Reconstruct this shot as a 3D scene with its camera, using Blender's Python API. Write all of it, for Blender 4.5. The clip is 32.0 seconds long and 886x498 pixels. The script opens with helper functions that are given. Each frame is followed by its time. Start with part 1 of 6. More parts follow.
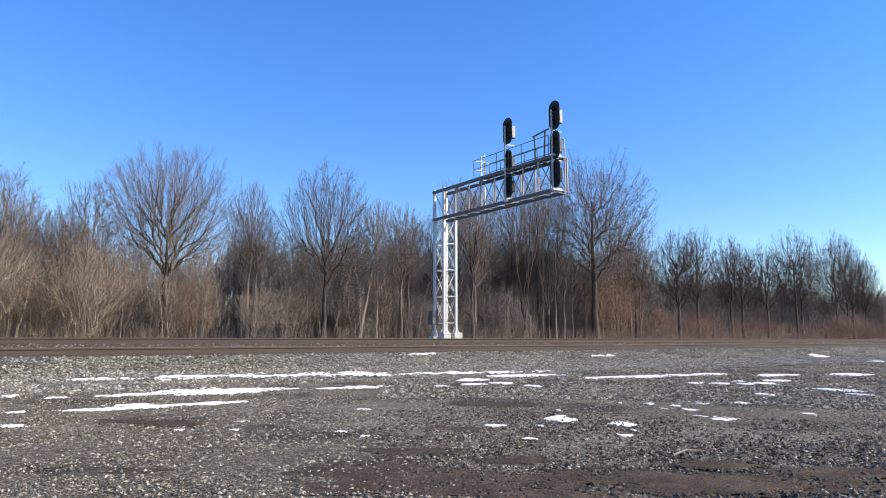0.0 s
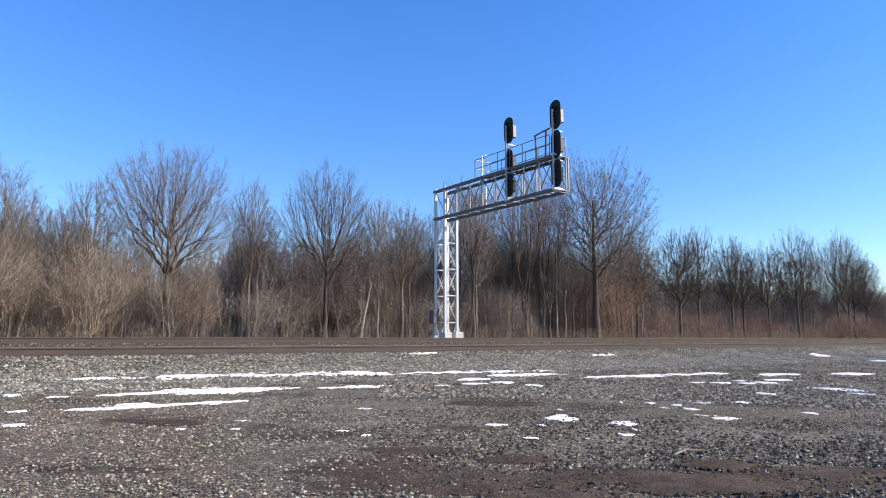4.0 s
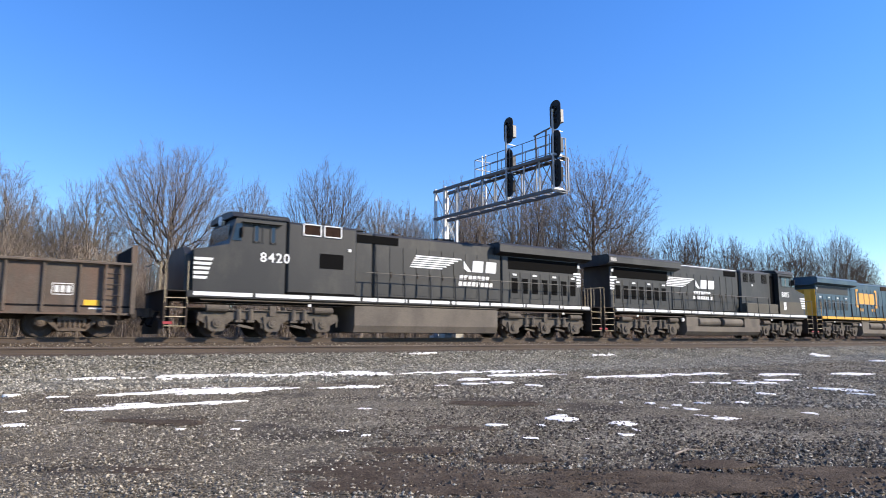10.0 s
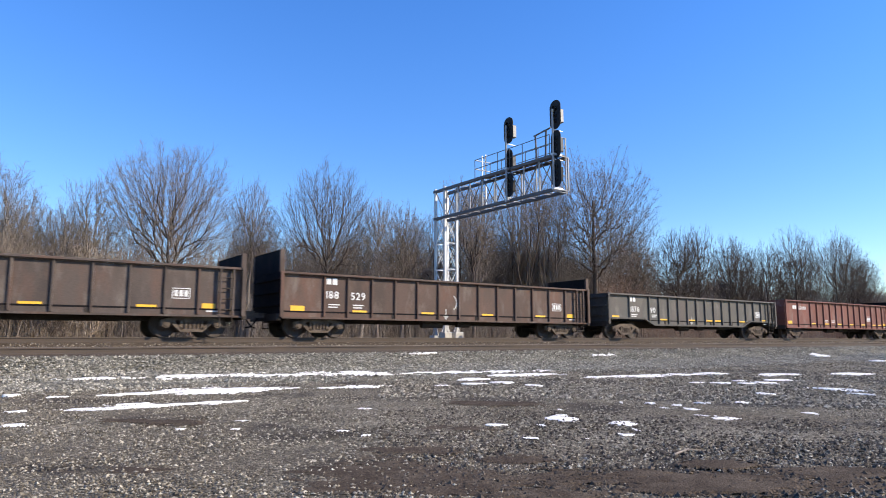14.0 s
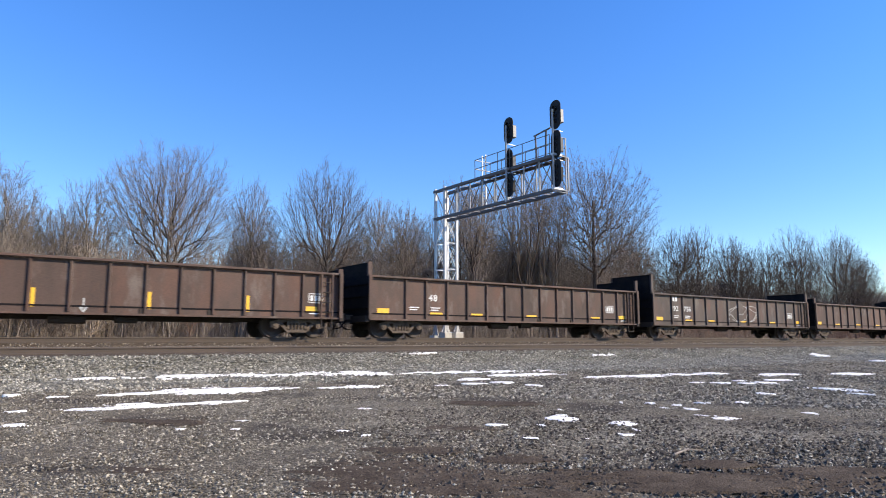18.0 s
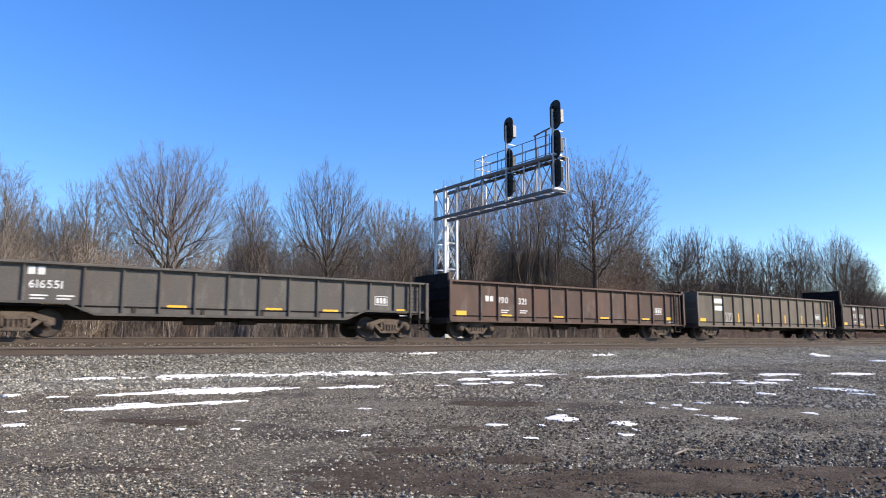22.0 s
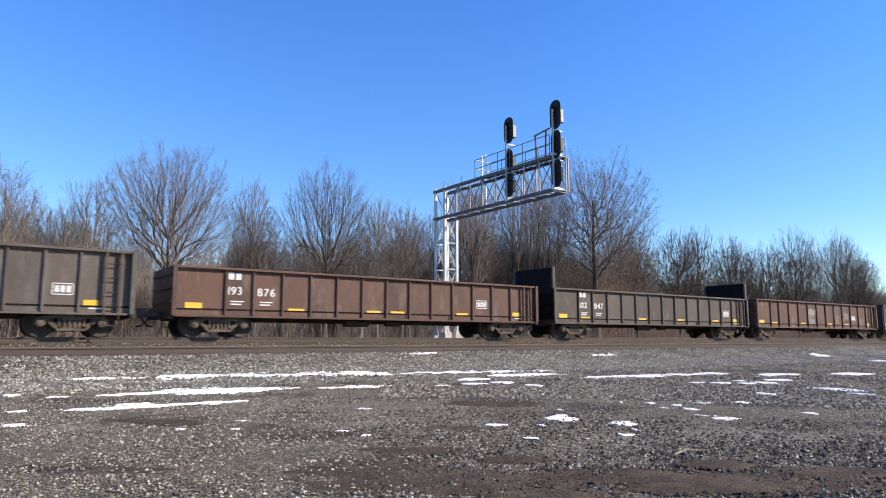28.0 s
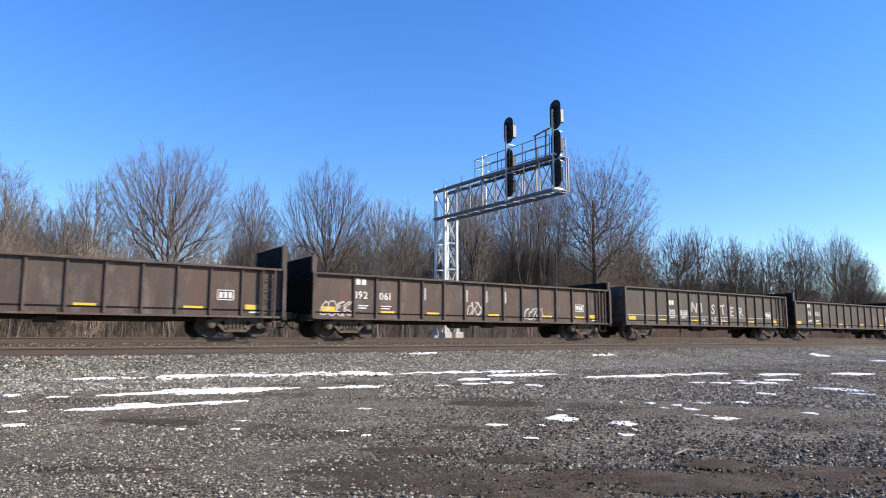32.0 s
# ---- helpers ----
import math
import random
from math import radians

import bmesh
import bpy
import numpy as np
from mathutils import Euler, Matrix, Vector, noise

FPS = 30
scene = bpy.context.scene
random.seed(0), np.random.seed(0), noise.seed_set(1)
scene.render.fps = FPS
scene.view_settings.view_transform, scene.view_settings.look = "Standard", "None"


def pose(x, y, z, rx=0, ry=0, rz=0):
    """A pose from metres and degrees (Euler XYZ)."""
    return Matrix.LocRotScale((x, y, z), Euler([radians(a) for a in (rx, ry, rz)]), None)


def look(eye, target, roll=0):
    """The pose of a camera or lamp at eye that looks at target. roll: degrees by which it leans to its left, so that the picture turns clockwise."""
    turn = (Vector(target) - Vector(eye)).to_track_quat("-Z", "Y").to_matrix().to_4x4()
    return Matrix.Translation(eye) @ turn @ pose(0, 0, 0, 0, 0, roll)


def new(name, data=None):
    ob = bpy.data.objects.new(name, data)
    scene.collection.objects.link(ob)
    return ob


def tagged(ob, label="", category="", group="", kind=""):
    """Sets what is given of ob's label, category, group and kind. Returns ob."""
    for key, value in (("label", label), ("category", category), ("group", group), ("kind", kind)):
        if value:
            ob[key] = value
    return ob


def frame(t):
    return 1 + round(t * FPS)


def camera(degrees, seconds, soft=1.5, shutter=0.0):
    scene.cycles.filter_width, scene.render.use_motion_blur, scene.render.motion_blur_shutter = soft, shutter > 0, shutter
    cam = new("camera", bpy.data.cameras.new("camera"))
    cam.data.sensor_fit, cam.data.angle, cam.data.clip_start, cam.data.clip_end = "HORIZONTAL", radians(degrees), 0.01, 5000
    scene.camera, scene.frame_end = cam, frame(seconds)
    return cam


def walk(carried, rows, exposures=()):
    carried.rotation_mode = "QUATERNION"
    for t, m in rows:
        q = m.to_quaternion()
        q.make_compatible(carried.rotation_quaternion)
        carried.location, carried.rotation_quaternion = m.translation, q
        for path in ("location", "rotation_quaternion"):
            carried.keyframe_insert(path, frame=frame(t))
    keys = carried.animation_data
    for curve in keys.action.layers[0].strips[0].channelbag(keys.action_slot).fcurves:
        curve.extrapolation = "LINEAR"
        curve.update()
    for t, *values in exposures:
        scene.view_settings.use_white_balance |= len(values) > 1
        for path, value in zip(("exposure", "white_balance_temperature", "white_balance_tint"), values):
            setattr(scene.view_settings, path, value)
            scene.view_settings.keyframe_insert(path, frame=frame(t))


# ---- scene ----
EYE = (0.0, 0.0, 1.1)
AIM = Vector((0.57199768, 0.8094179, 0.13289588))
SIDE = Vector((0.8166, -0.5771, 0.0))

cam = camera(66.45, 32.0, soft=1.0, shutter=0.12)
HOLD = look(EYE, Vector(EYE) + AIM * 50)
walk(cam, [(0.0, look(EYE, Vector(EYE) + AIM * 50 + SIDE * 0.075 + Vector((0, 0, 0.04)))), (0.4, HOLD), (1.0, HOLD), (32.0, HOLD)])

# ---- light ----
SUN_TO = Vector((math.sin(radians(46)) * math.cos(radians(31)), -math.cos(radians(46)) * math.cos(radians(31)), math.sin(radians(31))))
world = bpy.data.worlds.new("sky")
scene.world = world
world.use_nodes = True
wn = world.node_tree.nodes
sky = wn.new("ShaderNodeTexSky")
sky.sky_type, sky.sun_disc = "NISHITA", False
sky.sun_elevation, sky.sun_rotation = radians(31), math.atan2(SUN_TO.x, SUN_TO.y)
sky.air_density, sky.dust_density, sky.ozone_density = 1.0, 0.0, 3.7
deep = wn.new("ShaderNodeHueSaturation")
deep.inputs["Hue"].default_value, deep.inputs["Saturation"].default_value, deep.inputs["Value"].default_value = 0.5125, 1.26, 1.42
world.node_tree.links.new(sky.outputs[0], deep.inputs["Color"])
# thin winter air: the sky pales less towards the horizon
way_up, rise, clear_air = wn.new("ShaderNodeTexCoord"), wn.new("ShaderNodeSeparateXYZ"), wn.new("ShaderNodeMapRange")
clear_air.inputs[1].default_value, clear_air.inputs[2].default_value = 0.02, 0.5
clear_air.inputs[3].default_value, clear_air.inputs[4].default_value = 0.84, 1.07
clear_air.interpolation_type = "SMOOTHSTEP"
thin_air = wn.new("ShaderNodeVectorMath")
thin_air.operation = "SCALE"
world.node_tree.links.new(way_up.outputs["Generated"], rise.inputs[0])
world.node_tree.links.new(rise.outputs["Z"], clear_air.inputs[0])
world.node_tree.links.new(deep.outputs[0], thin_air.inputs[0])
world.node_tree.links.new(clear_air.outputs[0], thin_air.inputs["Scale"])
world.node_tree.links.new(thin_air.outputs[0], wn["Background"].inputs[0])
wn["Background"].inputs[1].default_value = 0.13
sun_data = bpy.data.lights.new("sun", "SUN")
sun_data.energy, sun_data.angle, sun_data.color = 5.1, radians(0.55), (1.0, 0.870, 0.695)
sun = new("sun", sun_data)
sun.matrix_world = look(SUN_TO * 100, (0, 0, 0))
scene.view_settings.exposure = 0.45

# ---- materials ----
def mat(name, base, rough=0.7, metal=0.0, vary=0.25, scale=3.0, fine=40.0, tint=None, stain=0.35, bump=0.15, streak=1.0, each=0.0, spec=0.5, blotch=None):
    """Base colour broken by large stains (tint) and fine grain; streak > 1 draws the stains out downwards; each: brightness step from object to object."""
    m = bpy.data.materials.new(name)
    m.use_nodes = True
    n, l = m.node_tree.nodes, m.node_tree.links
    b = n["Principled BSDF"]
    b.inputs["Roughness"].default_value, b.inputs["Metallic"].default_value = rough, metal
    b.inputs["Specular IOR Level"].default_value = spec
    co, info = n.new("ShaderNodeTexCoord"), n.new("ShaderNodeObjectInfo")
    mp = n.new("ShaderNodeMapping")
    mp.inputs["Scale"].default_value = (1, 1, 1 / streak)
    add = n.new("ShaderNodeVectorMath")
    add.operation = "MULTIPLY_ADD"
    add.inputs[1].default_value = (37, 23, 11)
    l.new(info.outputs["Random"], add.inputs[0])
    l.new(co.outputs["Object"], mp.inputs["Vector"])
    l.new(mp.outputs[0], add.inputs[2])
    big, small = n.new("ShaderNodeTexNoise"), n.new("ShaderNodeTexNoise")
    big.inputs["Scale"].default_value, small.inputs["Scale"].default_value = scale, fine
    big.inputs["Detail"].default_value, small.inputs["Detail"].default_value = 6, 4
    l.new(add.outputs[0], big.inputs["Vector"])
    l.new(co.outputs["Object"], small.inputs["Vector"])
    ramp = n.new("ShaderNodeMapRange")
    ramp.inputs[1].default_value, ramp.inputs[2].default_value = 0.42, 0.68
    l.new(big.outputs["Fac"], ramp.inputs[0])
    sc = n.new("ShaderNodeMath")
    sc.operation = "MULTIPLY"
    sc.inputs[1].default_value = stain
    l.new(ramp.outputs[0], sc.inputs[0])
    mix = n.new("ShaderNodeMix")
    mix.data_type = "RGBA"
    t = tint or tuple(c * 0.55 for c in base)
    mix.inputs["A"].default_value, mix.inputs["B"].default_value = (*base, 1), (*t, 1)
    l.new(sc.outputs[0], mix.inputs["Factor"])
    val = n.new("ShaderNodeMapRange")
    val.inputs[1].default_value, val.inputs[2].default_value = 0.25, 0.75
    val.inputs[3].default_value, val.inputs[4].default_value = 1 - vary, 1 + vary
    l.new(small.outputs["Fac"], val.inputs[0])
    out = val.outputs[0]
    if each:
        ev = n.new("ShaderNodeMapRange")
        ev.inputs[3].default_value, ev.inputs[4].default_value = 1 - each, 1 + each
        l.new(info.outputs["Random"], ev.inputs[0])
        mu = n.new("ShaderNodeMath")
        mu.operation = "MULTIPLY"
        l.new(out, mu.inputs[0]), l.new(ev.outputs[0], mu.inputs[1])
        out = mu.outputs[0]
    tone = mix.outputs["Result"]
    for colour, size, lo, hi in blotch or ():
        bn, br, bm = n.new("ShaderNodeTexNoise"), n.new("ShaderNodeMapRange"), n.new("ShaderNodeMix")
        bn.inputs["Scale"].default_value, bn.inputs["Detail"].default_value, bn.inputs["Roughness"].default_value = size, 7, 0.65
        br.inputs[1].default_value, br.inputs[2].default_value = lo, hi
        bm.data_type = "RGBA"
        bm.inputs["B"].default_value = (*colour, 1)
        l.new(add.outputs[0], bn.inputs["Vector"]), l.new(bn.outputs["Fac"], br.inputs[0])
        l.new(br.outputs[0], bm.inputs["Factor"]), l.new(tone, bm.inputs["A"])
        tone = bm.outputs["Result"]
    hsv = n.new("ShaderNodeHueSaturation")
    l.new(tone, hsv.inputs["Color"]), l.new(out, hsv.inputs["Value"])
    l.new(hsv.outputs[0], b.inputs["Base Color"])
    if bump:
        bp = n.new("ShaderNodeBump")
        bp.inputs["Strength"].default_value, bp.inputs["Distance"].default_value = bump, 0.02
        l.new(small.outputs["Fac"], bp.inputs["Height"])
        l.new(bp.outputs[0], b.inputs["Normal"])
    return m


def gravel(name, light, dark, stone, patch_a, patch_b, patch_scale, bump=0.9, soil=None):
    """Loose stone: one tone a stone, broad damp and dusty patches over it."""
    m = bpy.data.materials.new(name)
    m.use_nodes = True
    n, l = m.node_tree.nodes, m.node_tree.links
    b = n["Principled BSDF"]
    b.inputs["Roughness"].default_value, b.inputs["Specular IOR Level"].default_value = 0.9, 0.2
    co = n.new("ShaderNodeTexCoord")
    v = n.new("ShaderNodeTexVoronoi")
    v.inputs["Scale"].default_value = stone
    l.new(co.outputs["Object"], v.inputs["Vector"])
    sep = n.new("ShaderNodeSeparateColor")
    l.new(v.outputs["Color"], sep.inputs[0])
    pw = n.new("ShaderNodeMath")
    pw.operation, pw.inputs[1].default_value = "POWER", 2.2
    l.new(sep.outputs[0], pw.inputs[0])
    mix = n.new("ShaderNodeMix")
    mix.data_type = "RGBA"
    mix.inputs["A"].default_value, mix.inputs["B"].default_value = (*dark, 1), (*light, 1)
    l.new(pw.outputs[0], mix.inputs["Factor"])
    nz = n.new("ShaderNodeTexNoise")
    nz.inputs["Scale"].default_value, nz.inputs["Detail"].default_value, nz.inputs["Roughness"].default_value = patch_scale, 7, 0.6
    l.new(co.outputs["Object"], nz.inputs["Vector"])
    mr = n.new("ShaderNodeMapRange")
    mr.inputs[1].default_value, mr.inputs[2].default_value = 0.36, 0.64
    l.new(nz.outputs["Fac"], mr.inputs[0])
    pt = n.new("ShaderNodeMix")
    pt.data_type = "RGBA"
    pt.inputs["A"].default_value, pt.inputs["B"].default_value = (*patch_a, 1), (*patch_b, 1)
    l.new(mr.outputs[0], pt.inputs["Factor"])
    mul = n.new("ShaderNodeMix")
    mul.data_type, mul.blend_type = "RGBA", "MULTIPLY"
    mul.inputs["Factor"].default_value = 1.0
    l.new(mix.outputs["Result"], mul.inputs["A"]), l.new(pt.outputs["Result"], mul.inputs["B"])
    out = mul.outputs["Result"]
    if soil:
        sz, sr, sm = n.new("ShaderNodeTexNoise"), n.new("ShaderNodeMapRange"), n.new("ShaderNodeMix")
        sz.inputs["Scale"].default_value, sz.inputs["Detail"].default_value, sz.inputs["Roughness"].default_value = 0.42, 8, 0.62
        sr.inputs[1].default_value, sr.inputs[2].default_value = 0.525, 0.62
        sm.data_type = "RGBA"
        sm.inputs["B"].default_value = (*soil, 1)
        l.new(co.outputs["Object"], sz.inputs["Vector"]), l.new(sz.outputs["Fac"], sr.inputs[0])
        l.new(sr.outputs[0], sm.inputs["Factor"]), l.new(out, sm.inputs["A"])
        out = sm.outputs["Result"]
    l.new(out, b.inputs["Base Color"])
    bp = n.new("ShaderNodeBump")
    bp.inputs["Strength"].default_value, bp.inputs["Distance"].default_value = bump, 0.03
    l.new(v.outputs["Distance"], bp.inputs["Height"])
    bp.invert = True
    l.new(bp.outputs[0], b.inputs["Normal"])
    return m


def stone_mat(name, a, c):
    """Single loose stones, one tone each."""
    m = bpy.data.materials.new(name)
    m.use_nodes = True
    n, l = m.node_tree.nodes, m.node_tree.links
    b = n["Principled BSDF"]
    b.inputs["Roughness"].default_value, b.inputs["Specular IOR Level"].default_value = 0.85, 0.3
    g, mix = n.new("ShaderNodeNewGeometry"), n.new("ShaderNodeMix")
    mix.data_type = "RGBA"
    mix.inputs["A"].default_value, mix.inputs["B"].default_value = (*a, 1), (*c, 1)
    pw = n.new("ShaderNodeMath")
    pw.operation, pw.inputs[1].default_value = "POWER", 2.5
    l.new(g.outputs["Random Per Island"], pw.inputs[0])
    l.new(pw.outputs[0], mix.inputs["Factor"])
    l.new(mix.outputs["Result"], b.inputs["Base Color"])
    return m


M_LOT = gravel("lot_gravel", (0.47, 0.416, 0.31), (0.105, 0.088, 0.062), 46, (0.66, 0.60, 0.53), (1.0, 0.98, 0.94), 0.3, soil=(0.058, 0.046, 0.034))
M_BALLAST = gravel("ballast_stone", (0.36, 0.33, 0.26), (0.08, 0.072, 0.055), 17, (0.75, 0.74, 0.70), (1.0, 1.0, 0.97), 0.6, 1.0)
M_RUSTBED = gravel("rust_stained_ballast", (0.19, 0.145, 0.10), (0.062, 0.046, 0.031), 22, (0.8, 0.76, 0.72), (1.0, 1.0, 1.0), 0.8, 0.6)
M_LITTER = mat("leaf_litter", (0.20, 0.145, 0.095), 0.95, 0, 0.4, 0.6, 14, (0.11, 0.085, 0.06), 0.8, 0.6, spec=0.1)
M_STONE = stone_mat("loose_stone", (0.092, 0.075, 0.053), (0.55, 0.485, 0.365))
M_CLOD = stone_mat("dark_earth_clod", (0.05, 0.038, 0.027), (0.135, 0.108, 0.08))
M_STONE_T = stone_mat("rust_dusted_stone", (0.085, 0.066, 0.047), (0.46, 0.39, 0.29))
M_STONE_B = stone_mat("ballast_piece", (0.17, 0.155, 0.12), (0.54, 0.49, 0.385))
M_SNOW = mat("old_snow", (0.93, 0.885, 0.81), 0.8, 0, 0.06, 6, 60, (0.66, 0.61, 0.54), 0.35, 0.25, spec=0.1)
M_SOIL = mat("bare_dark_earth", (0.072, 0.053, 0.037), 0.95, 0, 0.5, 3, 45, (0.125, 0.096, 0.067), 0.8, 0.9, spec=0.08)
M_RAIL = mat("rusty_rail_steel", (0.075, 0.056, 0.042), 0.85, 0.0, 0.2, 2, 60, (0.10, 0.07, 0.05), 0.5, 0.1)
M_RAILTOP = mat("dull_rail_head", (0.24, 0.20, 0.165), 0.5, 0.3, 0.1, 2, 30, None, 0.2, 0.0)
M_TIE = mat("weathered_tie_wood", (0.095, 0.075, 0.06), 0.9, 0, 0.35, 4, 30, (0.15, 0.12, 0.095), 0.6, 0.5, each=0.3)
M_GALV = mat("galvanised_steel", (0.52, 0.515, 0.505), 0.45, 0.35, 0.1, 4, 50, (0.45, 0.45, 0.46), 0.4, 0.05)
# darker copies of the galvanised steel: shade put into posts and chords
M_GALV_M = mat("half_shaded_galvanised_steel", (0.36, 0.352, 0.34), 0.6, 0.0, 0.12, 4, 50, (0.25, 0.25, 0.26), 0.4, 0.05)
M_GALV_D = mat("shaded_galvanised_steel", (0.115, 0.112, 0.11), 0.7, 0.0, 0.15, 3, 40, (0.12, 0.12, 0.13), 0.5, 0.1)
M_SIGNAL = mat("matt_black_signal_paint", (0.012, 0.012, 0.013), 0.8, 0, 0.2, 5, 40, None, 0.2, 0.05)
M_SIGBOX = mat("pale_grey_signal_housing", (0.24, 0.235, 0.225), 0.55, 0.2, 0.1, 5, 40, (0.3, 0.29, 0.27), 0.4, 0.05)
M_LENS = mat("dark_signal_lens", (0.03, 0.03, 0.035), 0.15, 0, 0.0, 5, 40, None, 0.0, 0.0)
M_CONC = mat("concrete", (0.52, 0.50, 0.46), 0.85, 0, 0.15, 4, 40, (0.36, 0.34, 0.31), 0.5, 0.3)
M_BARK = mat("grey_brown_bark", (0.222, 0.182, 0.150), 0.92, 0, 0.3, 1.5, 25, (0.13, 0.105, 0.088), 0.6, 0.4, each=0.25, spec=0.15)
M_BARK_L = mat("pale_grey_bark", (0.31, 0.265, 0.22), 0.92, 0, 0.3, 1.5, 25, (0.14, 0.116, 0.096), 0.6, 0.4, each=0.25, spec=0.15)
M_BRUSH = mat("dry_tan_brush", (0.35, 0.285, 0.22), 0.92, 0, 0.3, 0.7, 10, (0.22, 0.168, 0.125), 0.7, 0.0, each=0.3, spec=0.1)
M_BARK_D = mat("dark_damp_bark", (0.108, 0.086, 0.071), 0.95, 0, 0.3, 1.5, 25, (0.066, 0.054, 0.045), 0.6, 0.0, each=0.25, spec=0.1)
M_BRUSH_R = mat("red_brown_brush", (0.26, 0.175, 0.130), 0.92, 0, 0.3, 0.7, 10, (0.17, 0.115, 0.088), 0.7, 0.0, each=0.3, spec=0.1)
M_LEAF = mat("dead_oak_leaf", (0.21, 0.12, 0.075), 0.85, 0, 0.3, 2, 10, (0.15, 0.075, 0.04), 0.6, 0.0, spec=0.2)

def car_mat(name, base, tint, stain=0.7, rusty=0.45):
    rust = tuple((1 - rusty) * c + rusty * r for c, r in zip(base, (0.15, 0.068, 0.042)))
    dust = tuple(0.6 * c + 0.4 * r for c, r in zip(base, (0.22, 0.19, 0.16)))
    return mat(name, base, 0.72, 0.0, 0.2, 1.3, 22, tint, stain, 0.15, 2.4, each=0.14, spec=0.35, blotch=((rust, 0.8, 0.47, 0.66), (dust, 1.7, 0.53, 0.70)))

M_CARS = dict(
    taupe=car_mat("dusty_taupe_car_paint", (0.113, 0.090, 0.070), (0.072, 0.055, 0.044)),
    red=car_mat("faded_red_oxide_car_paint", (0.187, 0.066, 0.048), (0.100, 0.044, 0.036)),
    char=car_mat("worn_charcoal_car_paint", (0.085, 0.080, 0.071), (0.125, 0.105, 0.084), 0.5, 0.15),
    brown=car_mat("rust_brown_car_paint", (0.094, 0.059, 0.045), (0.057, 0.040, 0.031)),
    grey=car_mat("grey_brown_car_paint", (0.088, 0.066, 0.054), (0.055, 0.042, 0.036)),
    green=car_mat("dirty_grey_green_car_paint", (0.139, 0.119, 0.089), (0.091, 0.077, 0.060)),
    dark=car_mat("dark_weathered_car_paint", (0.079, 0.067, 0.055), (0.110, 0.080, 0.059), 0.6, 0.28),
    black=car_mat("black_car_paint", (0.056, 0.051, 0.047), (0.086, 0.075, 0.065), 0.6, 0.1),
    rust=car_mat("orange_rust_car_paint", (0.117, 0.061, 0.043), (0.068, 0.047, 0.037), 0.8),
    stone=car_mat("plain_grey_car_paint", (0.111, 0.098, 0.081), (0.075, 0.065, 0.055)),
)
# near black for interiors and hoses; on bulkhead ends it paints their shade
M_INSIDE = mat("near_black_shade_and_rubber", (0.012, 0.011, 0.012), 0.9, 0, 0.3, 2, 20, (0.03, 0.022, 0.018), 0.5, 0.1, spec=0.1)
M_CHORD = mat("dark_steel_underframe", (0.046, 0.038, 0.032), 0.85, 0, 0.25, 3, 30, (0.07, 0.05, 0.038), 0.5, 0.1, spec=0.2)
M_TRUCK = mat("dusty_cast_steel", (0.13, 0.112, 0.091), 0.9, 0, 0.3, 4, 30, (0.075, 0.062, 0.052), 0.6, 0.2, spec=0.2)
M_TRUCK_F = mat("brown_dusty_truck_casting", (0.138, 0.106, 0.08), 0.9, 0, 0.3, 3, 40, (0.06, 0.045, 0.036), 0.7, 0.3, spec=0.2)
M_WHEEL = mat("brown_wheel_steel", (0.06, 0.045, 0.036), 0.75, 0.2, 0.2, 3, 30, (0.10, 0.075, 0.06), 0.4, 0.05)
M_YELLOW = mat("yellow_reflective_strip", (0.85, 0.48, 0.03), 0.45, 0, 0.08, 6, 30, (0.6, 0.33, 0.05), 0.4, 0.0)
M_WHITE = mat("weathered_white_stencil", (0.74, 0.73, 0.70), 0.6, 0, 0.12, 8, 30, (0.35, 0.33, 0.30), 0.5, 0.0)
M_CHALK = mat("white_spray_chalk", (0.5, 0.49, 0.46), 0.8, 0, 0.2, 10, 30, (0.25, 0.23, 0.21), 0.6, 0.0)
M_PINKTAG = mat("faded_pink_spray", (0.42, 0.25, 0.22), 0.8, 0, 0.2, 10, 30, (0.2, 0.12, 0.1), 0.6, 0.0)
M_BLUE = mat("deep_blue_loco_paint", (0.015, 0.053, 0.088), 0.42, 0, 0.12, 0.8, 20, (0.040, 0.090, 0.122), 0.6, 0.05, 2.0, blotch=(((0.062, 0.092, 0.108), 0.9, 0.50, 0.74),))
M_BLUE_D = mat("shadow_blue_loco_grille", (0.012, 0.017, 0.02), 0.6, 0, 0.15, 2, 20, None, 0.3, 0.1)
M_GOLD = mat("golden_yellow_loco_paint", (0.80, 0.42, 0.03), 0.45, 0, 0.08, 1.5, 20, (0.55, 0.28, 0.04), 0.4, 0.03)
M_LOGO = mat("orange_gold_lettering", (0.74, 0.36, 0.05), 0.5, 0, 0.08, 2, 20, (0.55, 0.25, 0.04), 0.4, 0.0)
M_NBLACK = mat("dusty_black_loco_paint", (0.0145, 0.0148, 0.0150), 0.5, 0, 0.15, 0.8, 20, (0.032, 0.031, 0.028), 0.6, 0.05, 2.0, blotch=(((0.05, 0.047, 0.038), 0.7, 0.52, 0.76),))
M_NDUST = mat("olive_grime_on_black", (0.085, 0.076, 0.056), 0.75, 0, 0.15, 1, 20, (0.06, 0.055, 0.045), 0.6, 0.05)
M_GRILLE = mat("black_radiator_screen", (0.006, 0.006, 0.006), 0.9, 0, 0.2, 4, 60, None, 0.2, 0.1, spec=0.06)
M_RGRILLE = mat("rusty_intake_screen", (0.035, 0.02, 0.014), 0.9, 0, 0.3, 3, 40, (0.015, 0.01, 0.008), 0.6, 0.1, spec=0.1)
